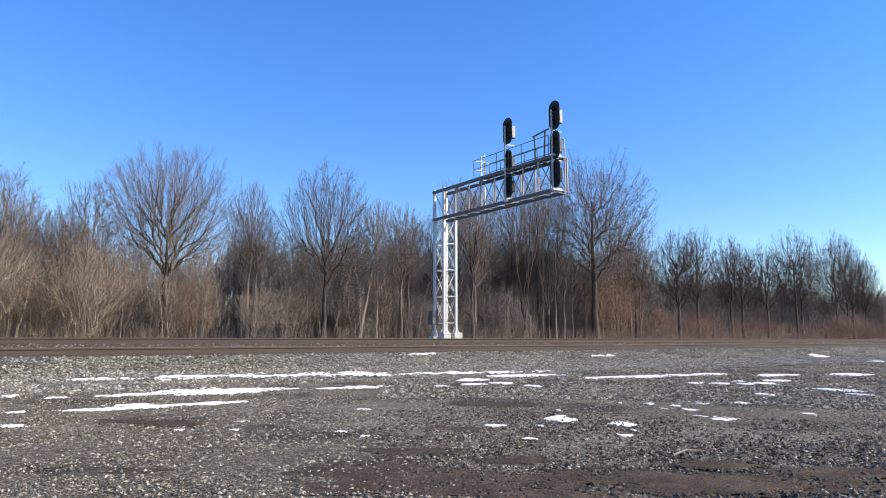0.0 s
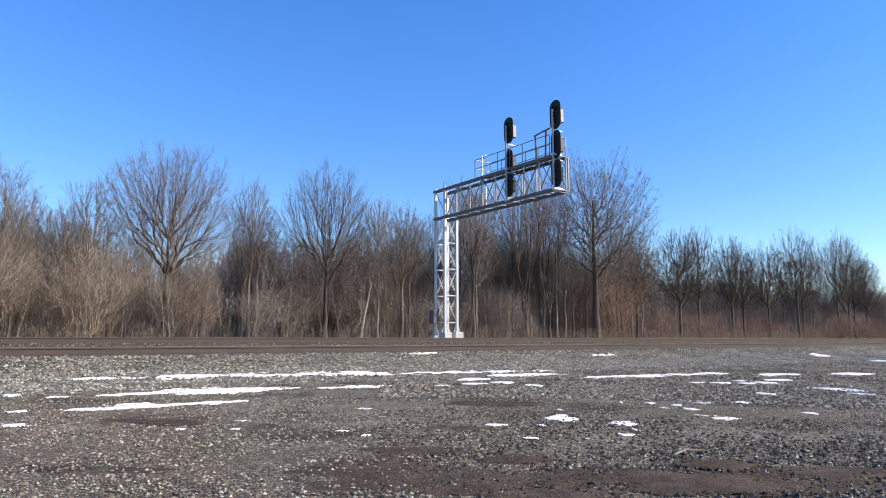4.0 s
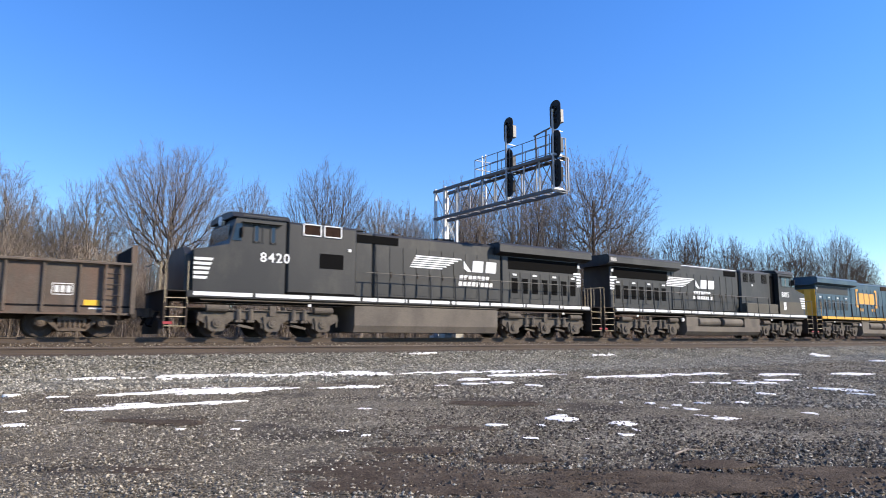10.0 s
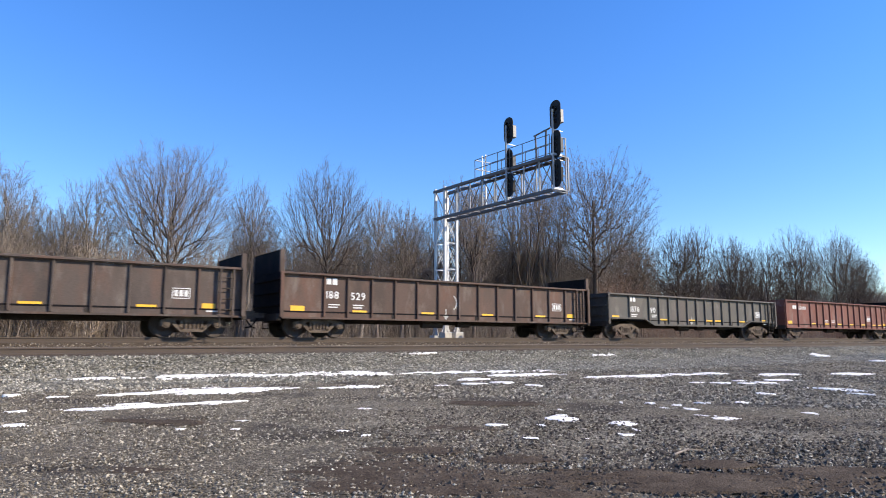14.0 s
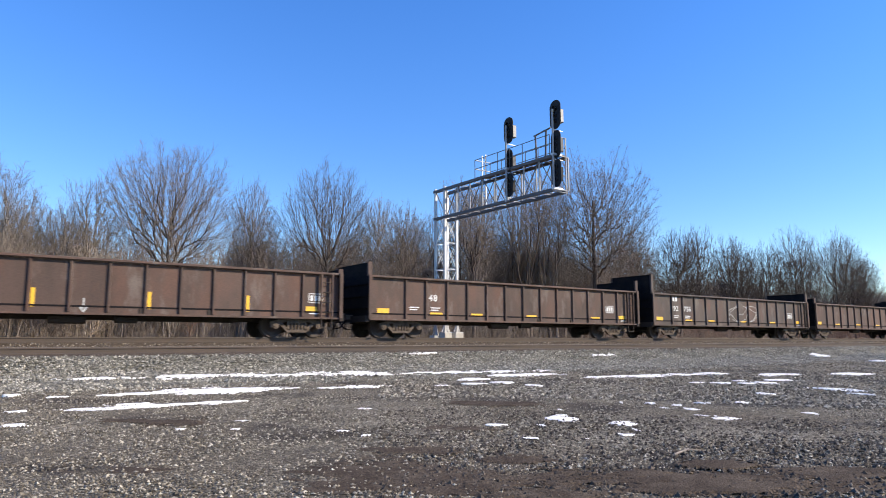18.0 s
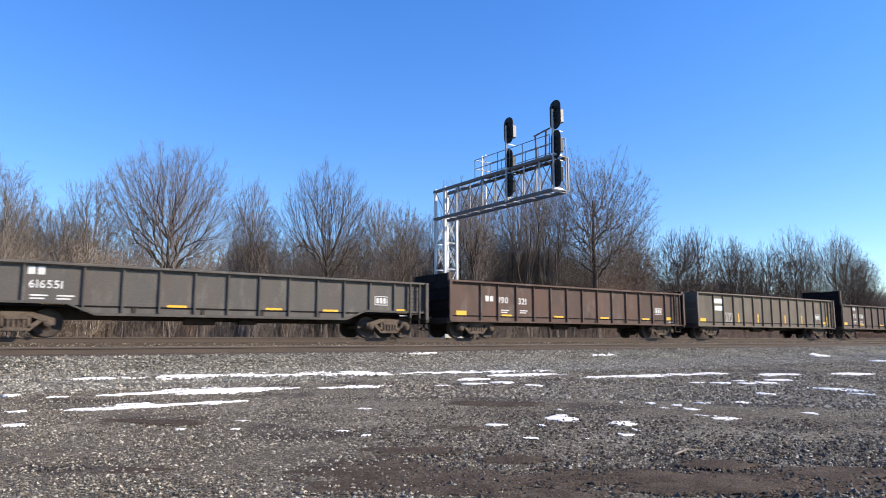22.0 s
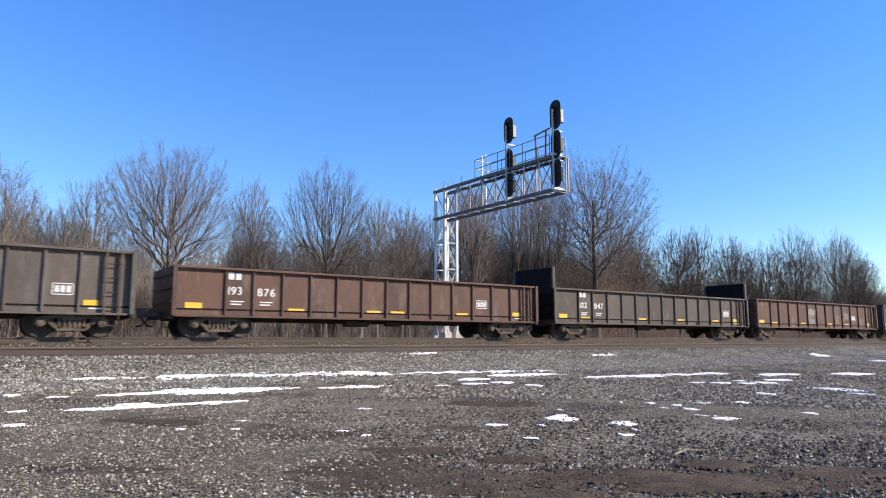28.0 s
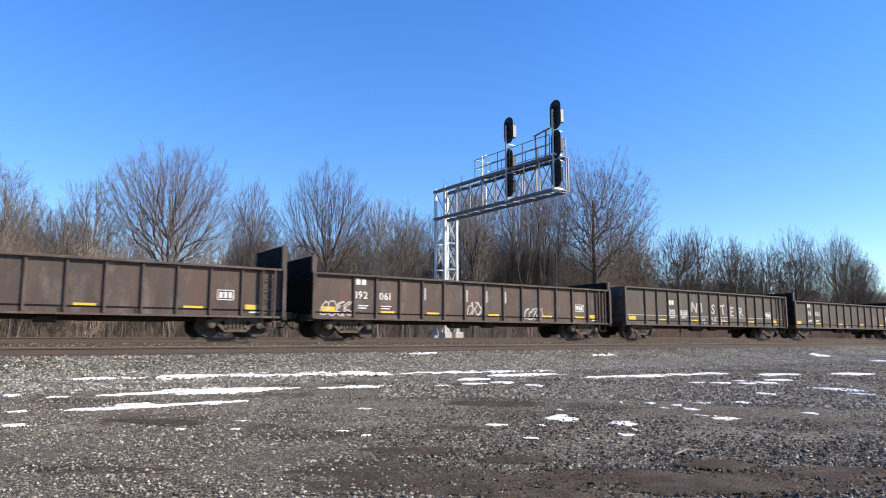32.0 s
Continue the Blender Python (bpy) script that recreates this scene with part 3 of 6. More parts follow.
# ---- signal gantry ----
def build_gantry():
    X, Y0, W = 22.4, 31.5, 0.84
    g = tagged(new("signal_gantry"), "galvanised steel lattice cantilever signal gantry over two tracks", "signal gantry")
    g.location = (X, Y0, 1.1)
    legs = [(0, 0), (W, 0), (0, W + 0.1), (W, W + 0.1)]
    top = 8.85
    for x, y in legs:
        foot = 0.24 if y > 0.5 else 0.44
        leg = part("leg", box(x - 0.07, x + 0.07, y - 0.07, y + 0.07, foot, top), M_GALV, g)
        for dx, dy in ((0.2, 0), (-0.2, 0)):
            part("foot_brace", Shape().bar((x + dx, y + dy, foot), (x, y, 0.98), 0.05, 0.05), M_GALV, leg)
        part("base_plate", box(x - 0.26, x + 0.26, y - 0.26, y + 0.26, foot - 0.04, foot), M_GALV, leg)
    for x0, x1, y0, y1 in ((-0.22, 0.30, -0.28, 0.28), (0.52, 1.12, -0.28, 0.28), (-0.28, 0.28, 0.68, 1.2), (0.55, 1.12, 0.68, 1.2)):
        part("pedestal", Shape().soft(x0, x1, y0, y1, -0.25, 0.20 if y0 > 0.5 else 0.40, 0.03), M_CONC, g, "pale concrete pedestal")
    steps = [0.98 + 1.53 * i for i in range(5)]
    for i, z in enumerate(steps):
        for (a, b) in ((0, 1), (2, 3), (0, 2), (1, 3)):
            (ax, ay), (bx, by) = legs[a], legs[b]
            part("lattice_strut", Shape().bar((ax, ay, z), (bx, by, z), 0.055, 0.05), M_GALV, g)
            if i < 4:
                z2 = steps[i + 1]
                zz = (z, z2) if i % 2 else (z2, z)
                part("lattice_brace", Shape().bar((ax, ay - 0.02, zz[0]), (bx, by - 0.02, zz[1]), 0.034, 0.04), M_GALV, g)
                part("lattice_brace", Shape().bar((ax, ay + 0.05, zz[1]), (bx, by + 0.05, zz[0]), 0.03, 0.04), M_GALV, g)
    # the cantilever arm: two trusses side by side, reaching out towards -y
    yend = -8.9
    low, high = 7.05, 8.7
    # arm steel takes the darker tones, as its seen faces lie in shade
    for x in (0, W):
        for z in (low, high):
            part("chord", box(x - 0.075, x + 0.075, yend, W + 0.25, z - 0.075, z + 0.075), M_GALV_D, g, "truss chord, grey darkened for shade")
        ys = [W + 0.1 - 1.11 * i for i in range(10)]
        for i, y in enumerate(ys):
            part("truss_post", box(x - 0.03, x + 0.03, y - 0.03, y + 0.03, low, high), M_GALV_M, g)
            if i < 9:
                a, b = (low, high) if i % 2 else (high, low)
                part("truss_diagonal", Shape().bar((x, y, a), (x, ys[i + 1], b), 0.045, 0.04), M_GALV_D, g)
    for i in range(10):
        y = W + 0.1 - 1.11 * i
        for z in (low, high):
            part("cross_strut", Shape().bar((0, y, z), (W, y, z), 0.035, 0.05), M_GALV_M, g)
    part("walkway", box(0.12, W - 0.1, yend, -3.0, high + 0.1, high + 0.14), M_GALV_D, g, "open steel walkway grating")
    # walkway railing
    for x in (-0.12, W + 0.12):
        for z in (high + 0.55, high + 1.05):
            part("handrail", Shape().tube((x, -3.0, z), (x, yend + 0.1, z), 0.02, n=5), M_GALV_D, g)
        for i in range(7):
            y = -3.0 - i * (abs(yend) - 3.1) / 6
            part("rail_post", Shape().tube((x, y, high), (x, y, high + 1.05), 0.02, n=5), M_GALV_D, g)
    for z in (high + 0.55, high + 1.05):
        part("handrail", Shape().tube((-0.12, -3.0, z), (W + 0.12, -3.0, z), 0.028, n=5), M_GALV, g)
    # the end frame
    for x in (-0.05, W - 0.1):
        part("end_post", box(x - 0.026, x + 0.026, yend - 0.13, yend - 0.08, low - 0.15, high + 0.95), M_GALV_M, g)
    for z in (low - 0.1, low + 0.75, high + 0.05, high + 0.6, high + 0.95):
        part("end_rail", Shape().tube((-0.05, yend - 0.1, z), (W - 0.1, yend - 0.1, z), 0.02, n=5), M_GALV_M, g)
    # access ladder with cage rungs near the middle
    for y in (-2.1, -2.4):
        part("ladder_rail", box(W + 0.25, W + 0.31, y - 0.03, y + 0.03, low, high + 1.7), M_GALV, g)
    for i in range(10):
        part("ladder_rung", Shape().tube((W + 0.28, -2.1, low + 0.2 + i * 0.33), (W + 0.28, -2.4, low + 0.2 + i * 0.33), 0.022, n=5), M_GALV, g)
    part("equipment_box", Shape().soft(-0.3, 0.12, W - 0.1, W + 0.35, 0.9, 1.7, 0.03), M_GALV_D, g, "dark grey relay box")

    def head(y, z, zs):
        s = tagged(new("signal_mast"), "signal mast with black target heads and pale housings", "railway signal", "signals on the gantry")
        s.location = (X + 0.3, Y0 + y - 0.3, 1.1)
        part("mast", Shape().tube((-0.5, 0.04, low - 0.1), (-0.5, 0.04, z), 0.05, n=8), M_GALV_M, s)
        for zb in (low, high):
            part("mast_bracket", box(-0.56, 0.0, -0.05, 0.13, zb - 0.05, zb + 0.05), M_GALV, s)
        for n, (zc, half, scale) in enumerate(zs):
            target = part("target", Shape().prism([(0.36 * scale * math.sin(2 * math.pi * i / 24), zc + (half - 0.36) * (1 if math.cos(2 * math.pi * i / 24) >= 0 else -1) + 0.36 * math.cos(2 * math.pi * i / 24)) for i in range(24)], "x", -0.36, -0.33), M_SIGNAL, s, "black oval backing plate")
            for dz in (-0.3, 0, 0.3):
                part("hood", Shape().tube((-0.36, 0, zc + dz * half / 0.7), (-0.46, 0, zc + dz * half / 0.7), 0.11, 0.11, 10, False), M_SIGNAL, target)
                part("lens", Shape().tube((-0.36, 0, zc + dz * half / 0.7), (-0.37, 0, zc + dz * half / 0.7), 0.1, n=10), M_LENS, target)
            # lower housings step down in tone to paint the shade they stand in
            part("housing", Shape().soft(-0.3, 0.10 - 0.05 * n, -0.13, 0.13, zc - half * 0.5, zc + half * 0.45, 0.03), (M_SIGBOX, M_GALV_D, M_SIGNAL)[n], s, ("pale grey signal housing", "signal housing, grey darkened for shade", "signal housing, shade painted black")[n])
            part("bracket", Shape().bar((-0.52, 0, zc - half - 0.04), (0.1, 0, zc - half - 0.04), 0.045, 0.05), M_GALV, s)
    head(-5.45, 11.0, [(10.75, 0.70, 1.0), (9.15, 0.60, 0.85), (7.85, 0.62, 0.85)])
    head(-8.85, 10.9, [(10.65, 0.72, 1.0), (9.2, 0.70, 0.9), (7.8, 0.70, 0.9)])
    part("service_stand", Shape().tube((W, -6.9, high), (W + 0.1, -6.7, high + 1.7), 0.05, n=5).tube((W, -7.5, high), (W - 0.1, -7.7, high + 1.7), 0.05, n=5).tube((W + 0.1, -6.6, high + 1.7), (W - 0.1, -8.0, high + 1.75), 0.045, n=5), M_GALV_D, g)


build_gantry()

# ---- trees and brush ----
RING = {n: [(math.cos(2 * math.pi * j / n), math.sin(2 * math.pi * j / n)) for j in range(n)] for n in (3, 4, 5, 6, 7)}


def tube_path(v, f, pts, radii, n):
    """A tube through pts with a radius at each; the last point may end in a tip."""
    k = len(v)
    for i, (p, r) in enumerate(zip(pts, radii)):
        d = (pts[min(i + 1, len(pts) - 1)] - pts[max(i - 1, 0)]).normalized()
        u = d.orthogonal().normalized()
        w = d.cross(u)
        v.extend((p + u * (r * c) + w * (r * s))[:] for c, s in RING[n])
    for i in range(len(pts) - 1):
        for j in range(n):
            a, b = k + i * n + j, k + i * n + (j + 1) % n
            f.append((a, b, b + n, a + n))


def grow(seed, height, radius, clear=0.3, goals=800, spread=0.34, low=None, lean=(0, 0), crook=0.11, spray=4, tip=0.0058, first=0.3, spring=0.2, leader=0.62, limbs=16, steep=1.15, ends=None, twig=(0.02, 0.05), shell=0.36, fine=None):
    """Bare branching of a tree, as vertices and faces: a trunk, then limbs that part again and again until each twig end of the uneven rounded crown has its own twig."""
    rng = random.Random(seed)
    gen = np.random.default_rng(seed)
    v, f = [], []
    tv, tf = fine or (v, f)
    low = clear + 0.06 if low is None else low
    rh, rv = height * spread, height * (1 - low) / 2
    way = gen.normal(size=(goals, 3))
    way /= np.linalg.norm(way, axis=1)[:, None]
    far = gen.random(goals) ** shell
    az, ph = np.arctan2(way[:, 1], way[:, 0]), gen.random(6) * 6.283
    far *= 0.9 + 0.09 * np.sin(3 * az + ph[0] + 2 * way[:, 2]) + 0.07 * np.sin(5 * az + ph[1] - 4 * way[:, 2]) + 0.05 * np.sin(9 * way[:, 2] + ph[2] + 2 * az)
    ends_at = way * far[:, None] * np.array([rh, rh, rv]) + np.array([lean[0] * height * 0.6, lean[1] * height * 0.6, height - rv])
    ends_at[:, 2] += rng.uniform(0.0, 0.02) * height
    thin = lambda n: tip * n ** 0.5
    fork = Vector((lean[0] * height * clear, lean[1] * height * clear, height * clear))
    head = Vector((lean[0] * height * 0.7, lean[1] * height * 0.7, height * max(leader, clear)))
    pts, rad = [], []
    for i in range(10):
        u = i / 9
        w = height * 0.003 * math.sin(math.pi * u)
        pts.append(Vector((0, 0, -0.3)).lerp(head, u) + Vector((rng.gauss(0, w), rng.gauss(0, w), 0)))
        rad.append((radius + (max(thin(goals / 30), radius * (0.6 - 0.5 * (leader > clear))) - radius) * u) * (1.3 - 0.3 * min(1, u * 6)))
    tube_path(v, f, pts, rad, 7)
    # the twig ends are shared out by their direction from the fork, so that limbs run straight outwards
    off = ends_at - np.array(fork - Vector((0, 0, 0.12 * height)))
    gone = np.linalg.norm(off, axis=1)[:, None]
    sense = off / gone * height * 0.6 + off * 0.3

    def halves(ids, noise):
        at = sense[ids] - sense[ids].mean(0)
        if len(ids) == 2:
            return ids[:1], ids[1:]
        axis = np.linalg.eigh(at.T @ at + np.eye(3) * 1e-9)[1][:, 2] + gen.normal(size=3) * noise
        order = np.argsort(at @ axis)
        k = max(1, min(len(ids) - 1, int(len(ids) * rng.uniform(0.32, 0.68))))
        return ids[order[:k]], ids[order[k:]]

    stack, groups = [], [np.arange(goals)]
    while groups:
        ids = groups.pop()
        if len(ids) > goals / limbs:
            groups += halves(ids, 0.3)
            continue
        c = Vector(ends_at[ids].mean(0))
        side = math.hypot(c.x - fork.x, c.y - fork.y)
        z = min(max(c.z - side * steep, height * clear * rng.uniform(0.85, 1.1)), head.z * 0.98, c.z * 0.85)
        u = (z + 0.3) / (head.z + 0.3) * 9
        i = min(int(u), 8)
        p = pts[i].lerp(pts[i + 1], u - i)
        r = min(thin(len(ids)) * 1.1, rad[i] * 0.8)
        stack.append((p, (c - p).normalized(), ids, r, 0))
    while stack:
        p, d, ids, r0, depth = stack.pop()
        n = len(ids)
        c = Vector(ends_at[ids].mean(0))
        share = 1.0 if n == 1 else first if depth == 0 else 0.3 if n > 12 else 0.4
        q = p.lerp(c, min(1.0, share * rng.uniform(0.75, 1.25)))
        ln = (q - p).length
        if n > 1:
            c2 = crook * (0.4 if n > goals / 20 else 1.0)
            q = q + Vector((rng.gauss(0, c2), rng.gauss(0, c2), rng.gauss(0, c2 * 0.6))) * ln
        ctrl = p + (d * spring + (q - p) / max(ln, 1e-6) * (0.5 - spring)) * ln
        r1 = min(thin(n) if n > 1 else tip * 0.9, r0)
        segs = 4 if n > 60 else 3 if n > 15 else 2 if n > 3 else 1
        line = []
        for i in range(segs + 1):
            u = i / segs
            line.append(p * (1 - u) ** 2 + ctrl * (2 * u * (1 - u)) + q * u * u + (Vector((rng.gauss(0, 1), rng.gauss(0, 1), rng.gauss(0, 1))) * (ln * crook * 0.3 if 0 < i < segs else 0)))
        tube_path(*((v, f) if n > 20 else (tv, tf)), line, [r0 + (r1 - r0) * i / segs for i in range(segs + 1)], 6 if n > 150 else 4 if n > 25 else 3)
        e = (line[-1] - line[-2]).normalized()
        if n == 1:
            if ends is not None:
                ends.append(q)
            for _ in range(spray):
                s0 = p.lerp(q, rng.uniform(0.2, 1.0))
                out = (e + Vector((rng.gauss(0, 0.7), rng.gauss(0, 0.7), rng.gauss(0.25, 0.45)))).normalized()
                tube_path(tv, tf, [s0, s0 + out * height * rng.uniform(*twig)], [tip * 0.85, tip * 0.6], 3)
            continue
        for part_ids in halves(ids, 0.25):
            stack.append((q, e, part_ids, min(r1, thin(len(part_ids)) * 1.15), depth + 1))
    return v, f


def raw_mesh(name, v, f, material):
    """A mesh of triangles or quads from plain lists or arrays."""
    me = bpy.data.meshes.new(name)
    v, f = np.asarray(v, np.float32).reshape(-1, 3), np.asarray(f, np.int32)
    me.vertices.add(len(v))
    me.vertices.foreach_set("co", v.ravel())
    me.loops.add(f.size)
    me.loops.foreach_set("vertex_index", f.ravel())
    me.polygons.add(len(f))
    me.polygons.foreach_set("loop_start", np.arange(0, f.size, f.shape[1], dtype=np.int32))
    me.update(calc_edges=True)
    me.materials.append(material)
    return me


def split_tree(name, label, seed, material, x, y, group="", leaves=0, turn=0, bole=None, **kw):
    """A single standing tree: trunk and crown are parts."""
    root = tagged(new(name), label, "tree", group)
    root.matrix_basis = pose(x, y, ground_z(y), 0, 0, turn)
    ends = []
    twigs = ([], [])
    v, f = grow(seed, ends=ends, fine=twigs, **kw)
    cut = 10 * 7
    cf = 9 * 7
    part("trunk", raw_mesh("trunk", v[:cut], f[:cf], bole or material), bole or material, root)
    part("branching", raw_mesh("branching", v[cut:], [tuple(i - cut for i in q) for q in f[cf:]], bole or material), bole or material, root)
    part("crown", raw_mesh("crown", *twigs, material), material, root)
    if leaves:
        rng = random.Random(seed)
        lv, lf = [], []
        for p in rng.sample(ends, min(leaves, len(ends))):
            for _ in range(3):
                c = p + Vector((rng.gauss(0, 0.12), rng.gauss(0, 0.12), rng.gauss(0, 0.12)))
                a, b = Vector((rng.gauss(0, 1), rng.gauss(0, 1), rng.gauss(0, 1))).normalized(), Vector((rng.gauss(0, 1), rng.gauss(0, 1), rng.gauss(0, 1))).normalized()
                k = len(lv)
                lv += [c - a * 0.08, c + b * 0.045, c + a * 0.08, c - b * 0.045]
                lf.append((k, k + 1, k + 2, k + 3))
        part("withered_leaves", raw_mesh("withered_leaves", lv, lf, M_LEAF), M_LEAF, root, "withered brown leaves")
    return root


def shrubs(label, material, seed, count, area, tall, kinds=2, spread=0.5, spots=()):
    """Bushes branching from the ground: a few shapes, each copied many times."""
    rng = random.Random(seed)
    meshes = []
    for i in range(kinds):
        v, f = grow(seed * 10 + i, height=4.0, radius=0.035, clear=0.03, goals=300, spread=spread, low=0.05, crook=0.26, spray=4, tip=0.0042, twig=(0.04, 0.1), first=0.25, leader=0, limbs=7, spring=0.4)
        meshes.append(raw_mesh("shrub", v, f, material))
    for i in range(count + len(spots)):
        if i < count:
            x, y, h = rng.uniform(area[0], area[1]), rng.uniform(area[2], area[3]), rng.uniform(*tall)
        else:
            x, y, h = spots[i - count]
        ob = tagged(new("shrub", meshes[i % kinds]), label, "shrub", "shrubs at the wood")
        s = h / 4.0
        w = s * rng.uniform(0.8, 1.15)
        ob.matrix_basis = pose(x, y, ground_z(y), 0, 0, rng.uniform(0, 360)) @ Matrix.Diagonal((w, w, s, 1))


# taller trees that rise out of the wood behind the gantry: x, y, height
TALLER = [(29.6, 47.0, 11.3), (31.9, 46.5, 11.2), (34.3, 46.0, 14.2), (37.6, 47.0, 14.2), (40.6, 46.5, 15.2), (43.9, 46.5, 14.6), (53.6, 45.5, 14.0), (57.4, 45.5, 12.6)]


def place_trees():
    # the trees that stand out from the wood
    split_tree("tree", "bare broad round-crowned tree at the edge of the wood", 11, M_BARK, 10.1, 44, height=12.6, radius=0.25, clear=0.28, tip=0.0048, goals=3600, spread=0.375, low=0.26, spray=3, limbs=11, steep=1.05, leader=0.5, crook=0.12, twig=(0.02, 0.045), first=0.34, bole=M_BARK_D)
    split_tree("tree", "bare spreading tree with rising limbs", 12, M_BARK, 20.9, 44, height=13.0, radius=0.22, clear=0.2, tip=0.0056, goals=2000, spread=0.33, low=0.22, spray=3, limbs=7, steep=1.2, leader=0.4, crook=0.12, first=0.36, bole=M_BARK_D)
    split_tree("tree", "bare tree with a pale leaning trunk", 13, M_BARK_L, 23.9, 44.5, height=11.4, radius=0.15, clear=0.5, goals=500, spread=0.17, low=0.45, lean=(0.19, 0), spray=3)
    split_tree("oak_tree", "bare oak with a few withered brown leaves", 14, M_BARK, 46.9, 42.3, leaves=760, bole=M_BARK_D, height=17.8, radius=0.36, clear=0.22, tip=0.0060, goals=3000, spread=0.36, low=0.2, crook=0.15, spring=0.3, limbs=14, steep=0.75, leader=0.72, spray=3)
    split_tree("forked_tree", "tall bare tree forking into dark straight stems", 15, M_BARK, 38.4, 42, bole=M_BARK_D, height=15.2, radius=0.21, clear=0.06, tip=0.0072, goals=520, spread=0.2, low=0.36, leader=0.1, limbs=4, lean=(-0.03, 0), crook=0.07, first=0.5, spring=0.12)
    split_tree("forked_tree", "tall bare tree forking into dark straight stems", 16, M_BARK, 41.4, 42.6, bole=M_BARK_D, height=15.6, radius=0.21, clear=0.1, tip=0.0072, goals=520, spread=0.19, low=0.36, leader=0.14, limbs=4, crook=0.07, first=0.5, spring=0.12)
    split_tree("tree", "bare dark-stemmed tree behind the gantry", 17, M_BARK, 33.4, 43, bole=M_BARK_D, height=13.6, radius=0.2, clear=0.26, tip=0.0064, goals=1000, spread=0.19, low=0.34, steep=1.3, limbs=7, leader=0.4)
    split_tree("tree", "slender bare tree among saplings", 18, M_BARK, 15.7, 45, height=11.4, radius=0.15, clear=0.22, goals=1200, spread=0.19, low=0.3, tip=0.0052, steep=1.3, spray=3, limbs=9)
    split_tree("tree", "slender bare tree among saplings", 21, M_BARK, 27.6, 44.5, height=11.2, radius=0.15, clear=0.24, goals=900, spread=0.22, low=0.3, tip=0.0056, steep=1.3, spray=3, limbs=8)
    split_tree("tree", "twiggy bare tree rising from tan brush", 19, M_BARK_L, 1.4, 42.5, height=9.8, radius=0.13, clear=0.14, goals=1000, spread=0.27, low=0.2, steep=1.6, crook=0.14, limbs=8)
    split_tree("tree", "twiggy bare tree rising from tan brush", 20, M_BARK_L, 5.6, 43.0, height=9.9, radius=0.13, clear=0.14, goals=900, spread=0.22, low=0.2, steep=1.6, crook=0.14, limbs=8)
    for i, (x, y, h) in enumerate(TALLER):
        split_tree("tree", "tall slender bare tree in the wood", 90 + i, M_BARK, x, y, "taller trees of the wood", bole=M_BARK_D, height=h, radius=0.17, clear=0.24, goals=620, spread=0.19, low=0.3, tip=0.0064, steep=1.4, spray=3, limbs=8, leader=0.6)
    for i, (x, y, h, w) in enumerate(((58.5, 47, 11.0, 0.24), (64.5, 46, 13.0, 0.25), (69.5, 47, 13.4, 0.2), (77, 47.5, 13.4, 0.22), (82, 49, 12.6, 0.25), (88, 49, 13.4, 0.26), (95.5, 49, 16.4, 0.24), (101, 51, 14.2, 0.25), (109.5, 50, 17.6, 0.26), (117.5, 52, 17.0, 0.26), (124, 54, 15.4, 0.26), (131, 55, 15, 0.25))):
        split_tree("tree", "bare grey tree in an open row beyond the wood", 30 + i, M_BARK_D, x, y, "open row of trees", bole=M_BARK_D, height=h, radius=0.2, clear=0.22, goals=1350, spread=w + 0.03, low=0.2, tip=0.0075, limbs=9, steep=1.2, leader=0.66, spray=3)
    # the wood: a few kinds, each copied
    rng = random.Random(77)
    kinds = []
    for i in range(6):
        m = M_BARK_L if i == 0 else M_BARK
        v, f = grow(50 + i, height=10.5, radius=0.11 + 0.01 * i, clear=0.2 + 0.03 * i, goals=420, spread=0.2 + 0.02 * (i % 3), tip=0.0072, spray=3, steep=1.3, limbs=8)
        kinds.append((raw_mesh("crown", v[70:], [tuple(q - 70 for q in c) for c in f[63:]], m), raw_mesh("trunk", v[:70], f[:63], m), m))
    for i in range(222):
        if i < 112:
            x, y = rng.uniform(-7, 58), rng.uniform(43.5, 60)
            high = 8.4 + max(0, min(1, (x - 24) / 12)) * 1.7 + (y - 44) * 0.08
        else:
            x, y = rng.uniform(58, 185), rng.uniform(56, 80)
            high = 10.5
        if 0.16 < x / y < 0.31:
            high *= 0.74
        crown, trunk, m = kinds[i % 6]
        t = tagged(new("woodland_tree"), "slender bare woodland tree among others", "tree", "trees of the wood")
        s = high * rng.uniform(0.78, 1.06) / 10.5
        t.matrix_basis = pose(x, y, ground_z(y), 0, 0, rng.uniform(0, 360)) @ Matrix.Diagonal((s * 1.15, s * 1.15, s, 1))
        part("trunk", trunk, m, t)
        part("crown", crown, m, t)
    shrubs("tall twiggy tan shrub at the edge of the wood", M_BRUSH, 61, 24, (-5, 6.6, 39.5, 43.5), (2.5, 6.4), 3)
    shrubs("pale bare shrub under the trees", M_BARK_L, 62, 16, (6, 40, 42.5, 46), (2.0, 5.0))
    shrubs("grey-brown bare shrub among the trees", M_BARK, 63, 66, (3, 60, 44.5, 53), (3.0, 6.2), 3, 0.42, ((10.3, 42.6, 4.6), (8.6, 43.2, 4.0)))
    shrubs("red-brown twiggy shrub below the trees", M_BRUSH_R, 64, 44, (48, 140, 43, 54), (1.8, 4.2), 2, 0.55, ((49.6, 42.4, 7.2), (51.2, 43.2, 6.2), (11.4, 42.8, 4.4)))
    shrubs("grey bare shrub deep in the wood", M_BARK, 65, 26, (-6, 62, 48, 58), (4.0, 7.5))
    shrubs("grey scrub behind the open row of trees", M_BARK, 66, 56, (60, 215, 56, 80), (5.0, 8.5), 2, 0.5)


